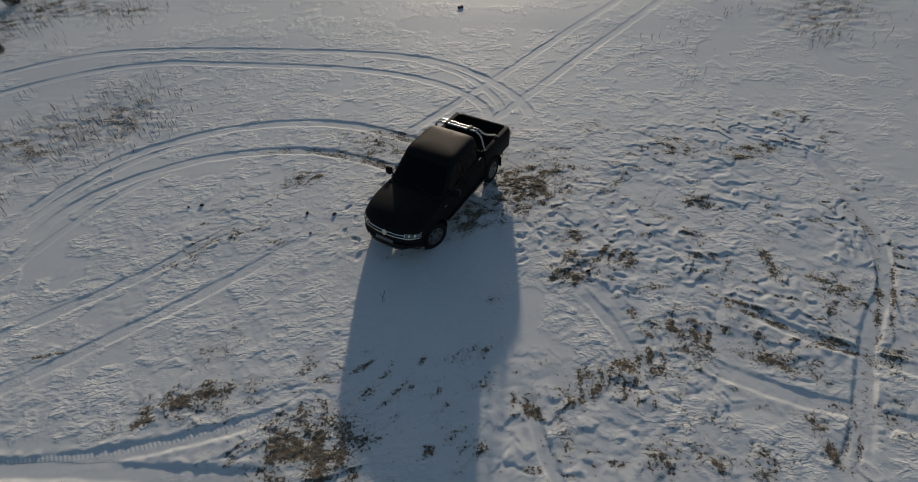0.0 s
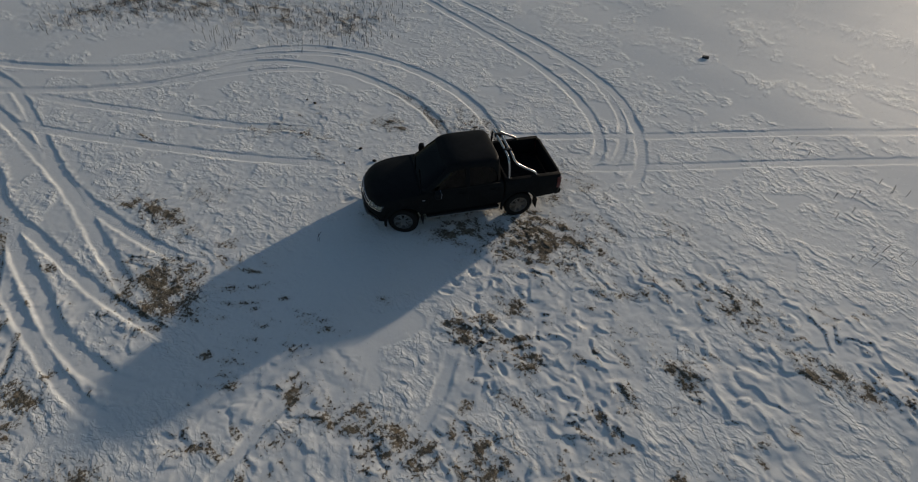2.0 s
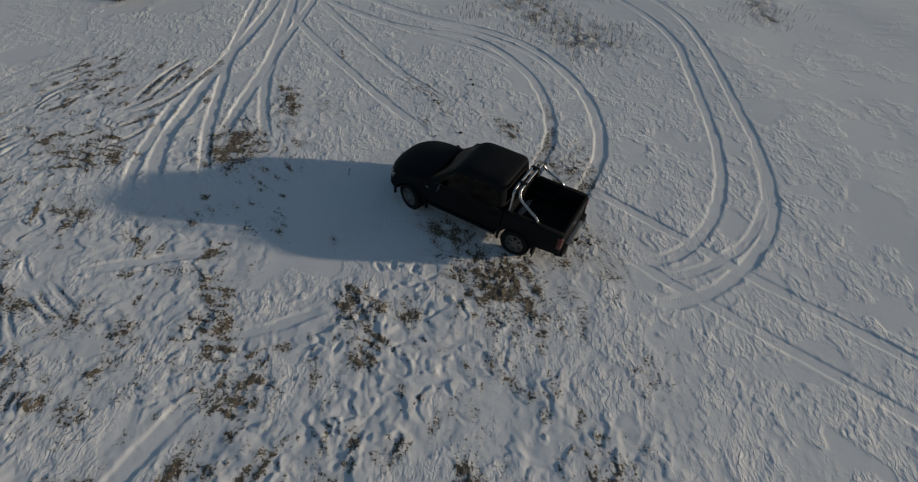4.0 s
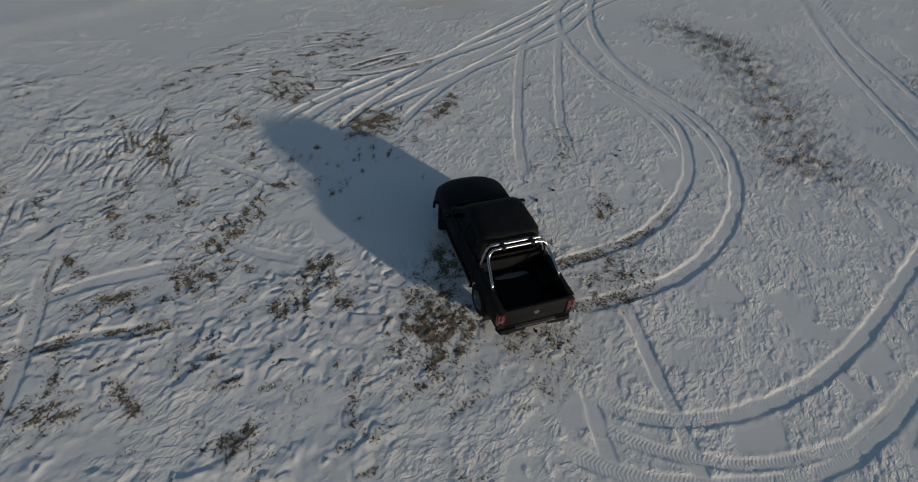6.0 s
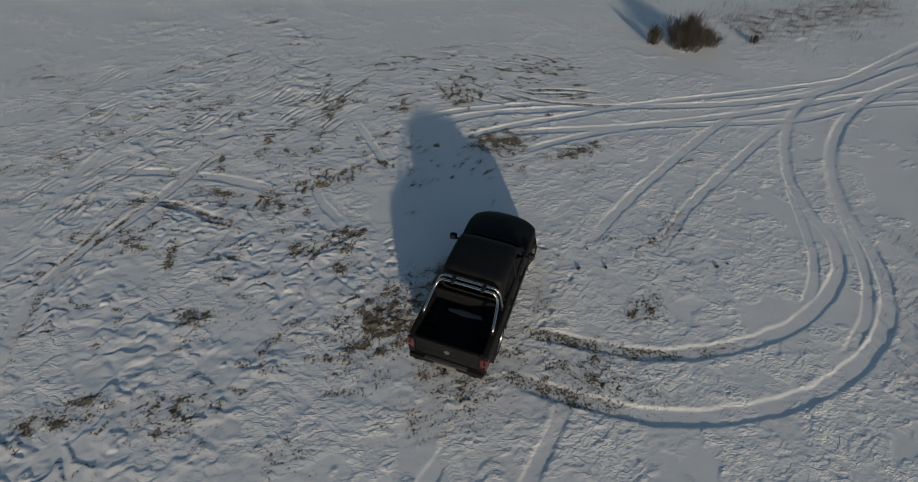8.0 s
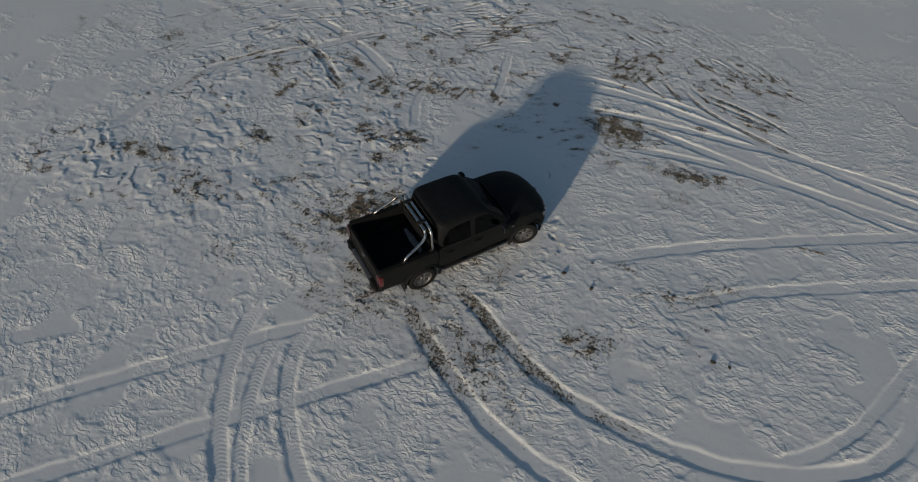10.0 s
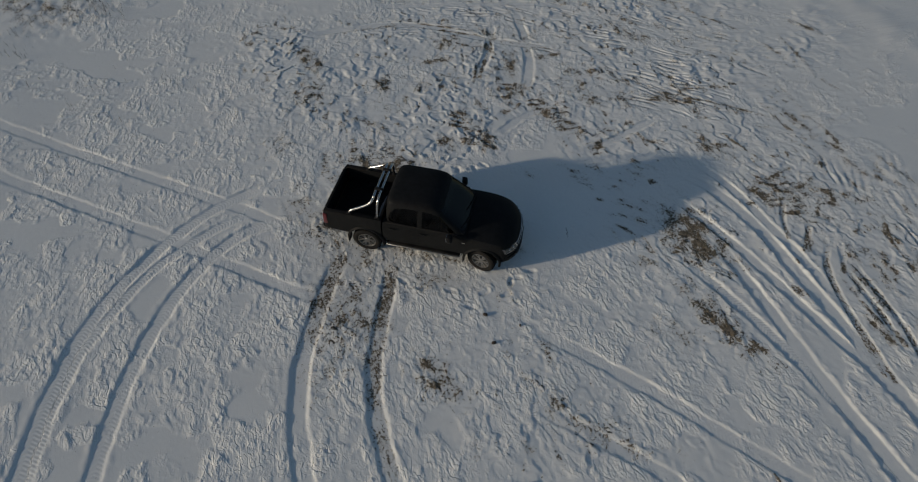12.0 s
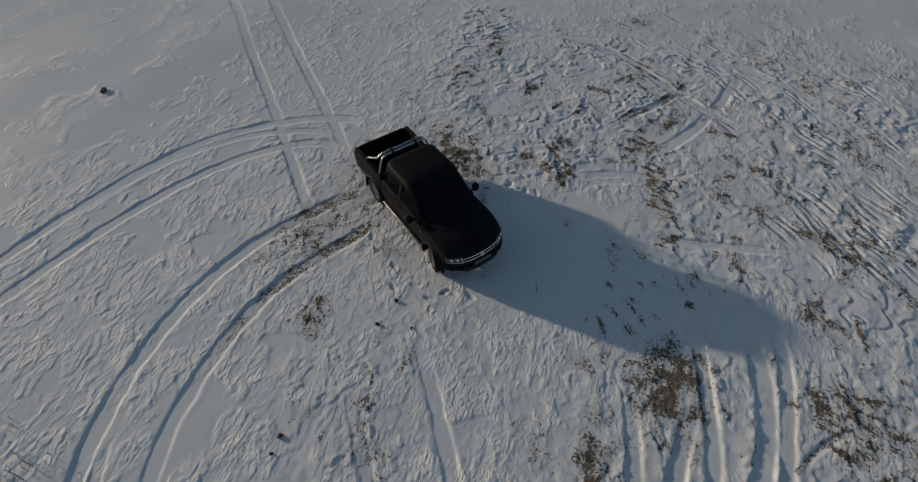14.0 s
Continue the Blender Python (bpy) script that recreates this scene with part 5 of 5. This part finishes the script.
car = tagged(new("pickup_truck"), "dark double-cab pickup with polished roll bar, parked on snow", "pickup truck")
car.matrix_world = pose(-0.388, 10.98, 0.0, 0, 0, -122.4)
cab_tub(car)
cargo_bed(car)
cab_top(car)
cab_inside(car)
front_end(car)
sides(car)
roll_bar(car)
for at, steer in ((AXLE, -17), (-AXLE, 0)):
    for s in (1, -1):
        wheel(car, at, s, steer)
bm = bmesh.new()
box(bm, -2.4, 2.0, -0.42, 0.42, 0.36, 0.52, 0.03)
for at in (AXLE, -AXLE):
    tube(bm, [(at, -0.75, HUB), (at, 0.75, HUB)], 0.05, 10)
creased(part("chassis", bm, trim_black, car))
# unseen underbody blocks, set low to stop sun from slipping under the car
for name, (x0, x1, y0, y1, z0, z1) in (("undertray", (0.95, 2.05, -0.52, 0.52, 0.24, 0.44)), ("gearbox", (-0.5, 0.95, -0.30, 0.30, 0.27, 0.42)),
                                       ("fuel_tank", (-1.0, 0.2, 0.32, 0.72, 0.28, 0.50)), ("silencer", (-1.0, 0.3, -0.70, -0.34, 0.30, 0.48)), ("axle_casing", (-1.72, -1.38, -0.2, 0.2, 0.25, 0.50))):
    creased(part(name, box(bmesh.new(), x0, x1, y0, y1, z0, z1, 0.03), trim_black, car))

# ---- a little snow blown into the bed ----
def bed_snow():
    """A thin drift against the bed's front wall, with an uneven rim."""
    b = bmesh.new()
    n, rings = 40, []
    for shrink, z in ((1.0, 0.0), (0.9, 0.007), (0.6, 0.013), (0.1, 0.015)):
        ring = []
        for k in range(n):
            a = 2 * math.pi * k / n
            wide = shrink * (1 + 0.22 * noise.noise(Vector((3 * math.cos(a), 3 * math.sin(a), 1.7))))
            ring.append((-1.325 + 0.085 * wide * math.sin(a), 0.44 * wide * math.cos(a), 0.7425 + z))
        rings.append(ring)
    loft(b, rings)
    drift_snow = plain("drift_snow", (0.16, 0.16, 0.165), 0.8, grain=0.4, scale=35, spread=0.12, gloss=0.1)
    ob = creased(link_mesh("snow_patch", b, drift_snow), 60)
    ob.matrix_world = car.matrix_world.copy()
    return tagged(ob, "thin white snow drift on the black cargo bed floor", "snow", kind="stuff")


bed_snow()

# ---- plants, stones and clods ----
dry_straw = plain("dry_straw", (0.26, 0.205, 0.125), 0.9, scale=25, spread=0.5)
dead_stem = plain("dead_stem", (0.055, 0.045, 0.036), 0.9, scale=30, spread=0.5)
bush_bark = plain("bush_bark", (0.030, 0.026, 0.023), 0.9, grain=0.4, scale=40, spread=0.4)
dark_stone = plain("dark_stone", (0.05, 0.048, 0.045), 0.85, grain=0.8, scale=25, spread=0.4)
clod_soil = plain("clod_soil", (0.045, 0.036, 0.028), 0.95, grain=0.9, scale=40, spread=0.45)


def blade(verts, faces, x, y, z, h, lean, turn, w):
    """A bent blade of grass: two quads that taper."""
    c, s = math.cos(turn), math.sin(turn)
    k = len(verts)
    for u, v in ((0.0, 1.0), (0.55, 0.75), (1.0, 0.12)):
        off = lean * u * u
        for e in (-1, 1):
            verts.append((x + c * off - s * e * w * v, y + s * off + c * e * w * v, z + h * u * (1 - 0.25 * u * abs(lean) / h)))
    faces += [(k, k + 1, k + 3, k + 2), (k + 2, k + 3, k + 5, k + 4)]


def mesh_of(name, verts, faces, mat):
    me = bpy.data.meshes.new(name)
    me.from_pydata(verts, [], faces)
    me.materials.append(mat)
    return new(name, me)


def turf():
    """Short frozen grass that sticks out wherever the snow is thin."""
    rng = random.Random(5)
    verts, faces = [], []
    ys, xs = np.nonzero((bare > 0.42) & (np.abs(X) < 13) & (Y > -3) & (Y < 20))
    pick = np.random.RandomState(2).permutation(len(xs))[:9000]
    for i, j in zip(xs[pick], ys[pick]):
        b = bare[j, i]
        if rng.random() > (b - 0.3) * 1.5:
            continue
        x, y = GX[i] + rng.uniform(-0.03, 0.03), GY[j] + rng.uniform(-0.03, 0.03)
        blade(verts, faces, x, y, ground_height(x, y) - 0.004, rng.uniform(0.015, 0.045), rng.uniform(-0.03, 0.03), rng.uniform(0, 6.28), rng.uniform(0.002, 0.005))
    return tagged(mesh_of("frozen_turf", verts, faces, dry_straw), "short frozen straw-brown grass poking through thin snow", "grass", kind="stuff")


def tuft(x, y, radius, height, count, seed):
    """A tuft of longer dry grass."""
    rng = random.Random(seed)
    verts, faces = [], []
    for _ in range(count):
        a, d = rng.uniform(0, 6.28), radius * math.sqrt(rng.random())
        px, py = x + d * math.cos(a), y + d * math.sin(a)
        blade(verts, faces, px, py, ground_height(px, py) - 0.01, height * rng.uniform(0.5, 1.1), rng.uniform(0.02, 0.8) * height, a + rng.uniform(-0.8, 0.8), rng.uniform(0.003, 0.006))
    return tagged(mesh_of("grass_tuft", verts, faces, dry_straw), "dry yellow-brown grass tuft sticking out of snow", "grass", kind="stuff")


def stem(verts, faces, base, h, lean, turn, r, rng, forks=2):
    """A thin dead stalk with a few side shoots, three-sided."""
    def limb(points, radii):
        k = len(verts)
        for p, q in zip(points, radii):
            for a in (0.0, 2.09, 4.19):
                verts.append((p[0] + q * math.cos(a), p[1] + q * math.sin(a), p[2]))
        for n in range(len(points) - 1):
            for a in range(3):
                b = (a + 1) % 3
                faces.append((k + 3 * n + a, k + 3 * n + b, k + 3 * n + 3 + b, k + 3 * n + 3 + a))
    c, s = math.cos(turn), math.sin(turn)

    def at(u):
        return (base[0] + c * lean * u * u, base[1] + s * lean * u * u, base[2] + h * u)
    limb([at(0), at(0.5), at(1)], (r, r * 0.8, r * 0.35))
    for _ in range(forks):
        u = rng.uniform(0.35, 0.9)
        p, a, l = at(u), rng.uniform(0, 6.28), h * rng.uniform(0.15, 0.4)
        limb([p, (p[0] + 0.45 * l * math.cos(a), p[1] + 0.45 * l * math.sin(a), p[2] + 0.55 * l), (p[0] + 0.6 * l * math.cos(a), p[1] + 0.6 * l * math.sin(a), p[2] + l)], (r * 0.7, r * 0.5, r * 0.25))


def weed_strip(x0, y0, x1, y1, width, count, seed, height):
    rng = random.Random(seed)
    verts, faces = [], []
    dx, dy = x1 - x0, y1 - y0
    n = math.hypot(dx, dy)
    clumps = [(rng.uniform(-0.05, 1.05), rng.gauss(0, width * 0.75)) for _ in range(count // 6)]
    for _ in range(count):
        u, v = rng.choice(clumps)
        u, v = u + rng.gauss(0, 0.5 / n), v + rng.gauss(0, 0.3)
        x, y = x0 + dx * u - dy / n * v, y0 + dy * u + dx / n * v
        h = height * rng.uniform(0.35, 1.15)
        stem(verts, faces, (x, y, ground_height(x, y) - 0.02), h, rng.uniform(0, 0.25) * h, rng.uniform(0, 6.28), rng.uniform(0.004, 0.008), rng, rng.choice((1, 2, 2, 3)))
    return tagged(mesh_of("weed_stalks", verts, faces, dead_stem), "dead brown weed stalks standing in snow", "weeds", kind="stuff")


def bush(x, y, spread, height, count, seed, label):
    """A leafless shrub: many stems that spread from the base, each one forking."""
    rng = random.Random(seed)
    root = tagged(new("bush"), label, "bush", "bushes")
    root.matrix_world = pose(x, y, ground_height(x, y))
    for k in range(5):
        verts, faces = [], []
        for _ in range(count // 5):
            a, d = rng.uniform(0, 6.28), rng.random()
            h = height * rng.uniform(0.55, 1.1) * (1 - 0.35 * d)
            stem(verts, faces, (0.5 * spread * d * math.cos(a), 0.5 * spread * d * math.sin(a), -0.03), h, spread * d * rng.uniform(0.3, 0.7), a + rng.uniform(-0.5, 0.5),
                 rng.uniform(0.006, 0.013), rng, 8)
        ob = mesh_of("branch", verts, faces, bush_bark)
        ob.parent = root
    return root


def lump(name, x, y, sx, sy, sz, turn, mat, label, category, group, seed):
    bm = bmesh.new()
    bmesh.ops.create_icosphere(bm, subdivisions=2, radius=1)
    for v in bm.verts:
        v.co *= 1 + 0.30 * noise.noise(v.co * 1.4 + Vector((seed * 3.1, 0, 0)))
        v.co = Vector((v.co.x * sx, v.co.y * sy, max(v.co.z, -0.45) * sz))
    ob = link_mesh(name, bm, mat)
    ob.matrix_world = pose(x, y, ground_height(x, y) + 0.36 * sz, 0, 0, turn)
    return tagged(ob, label, category, group)


turf()
for k, (x, y, rad, h, n) in enumerate(((6.92, 10.38, 0.22, 0.07, 60), (6.33, 8.92, 0.2, 0.06, 50), (9.6, 12.55, 0.34, 0.08, 60), (0.12, 0.75, 0.34, 0.06, 50), (13.4, 7.4, 0.34, 0.09, 60),
                                       (5.1, 6.2, 0.28, 0.06, 35), (-4.6, 12.25, 0.3, 0.05, 35), (4.66, 11.1, 0.16, 0.07, 35))):
    tuft(x, y, rad, h, n, 20 + k)
for k, (strip, count, h) in enumerate(zip(WEEDS, (760, 380, 900, 170, 110, 200), (0.30, 0.36, 0.34, 0.28, 0.3, 0.28))):
    weed_strip(*strip, count, 40 + k, h)
weed_strip(5.0, 17.5, 14.0, 22.5, 2.6, 70, 50, 0.30)
bush(-14.7, -2.9, 1.6, 1.5, 400, 60, "bare dark brown bush standing in deep snow")
bush(-13.2, -3.5, 0.6, 1.0, 80, 61, "slender bare bush beside a larger one in snow")
bush(-16.0, -2.9, 0.9, 0.75, 120, 62, "low bare bush beside a larger one in snow")
bush(-18.6, -2.8, 0.5, 0.42, 50, 63, "low reddish-brown bare bush in open snow")
bush(-22.6, 28.6, 0.9, 1.0, 90, 64, "bare dark bush among weeds at the snow's edge")
bush(-19.9, 22.5, 0.5, 0.55, 50, 65, "small bare dark bush in snow")
bm = box(bmesh.new(), -0.125, 0.125, -0.07, 0.07, 0.0, 0.10, 0.015)
stone = tagged(link_mesh("stone_block", bm, dark_stone), "dark squared stone block lying in open snow", "stone")
stone.matrix_world = pose(0.73, 24.75, ground_height(0.73, 24.75) - 0.015, 4, -3, 25)
for k, (x, y, r) in enumerate(((-7.32, 11.3, 0.085), (-3.34, 10.6, 0.085), (-4.13, 10.71, 0.08), (-7.7, 11.25, 0.06), (-3.9, 9.9, 0.05), (3.3, 8.0, 0.07))):
    lump("soil_clod", x, y, 0.8 * r, r * 0.55, r * 0.45, 40 * k, clod_soil, "dark frozen soil clod lying on snow", "soil clod", "soil clods", k)
rng = random.Random(9)
verts, faces = [], []
stem(verts, faces, (-1.75, 7.37, ground_height(-1.75, 7.37) - 0.01), 0.32, 0.12, 1.0, 0.006, rng, 4)
stem(verts, faces, (-1.70, 7.40, ground_height(-1.70, 7.40) - 0.01), 0.24, 0.10, 2.6, 0.005, rng, 3)
tagged(mesh_of("dead_twig", verts, faces, dead_stem), "single dead forked twig standing in snow", "twig")
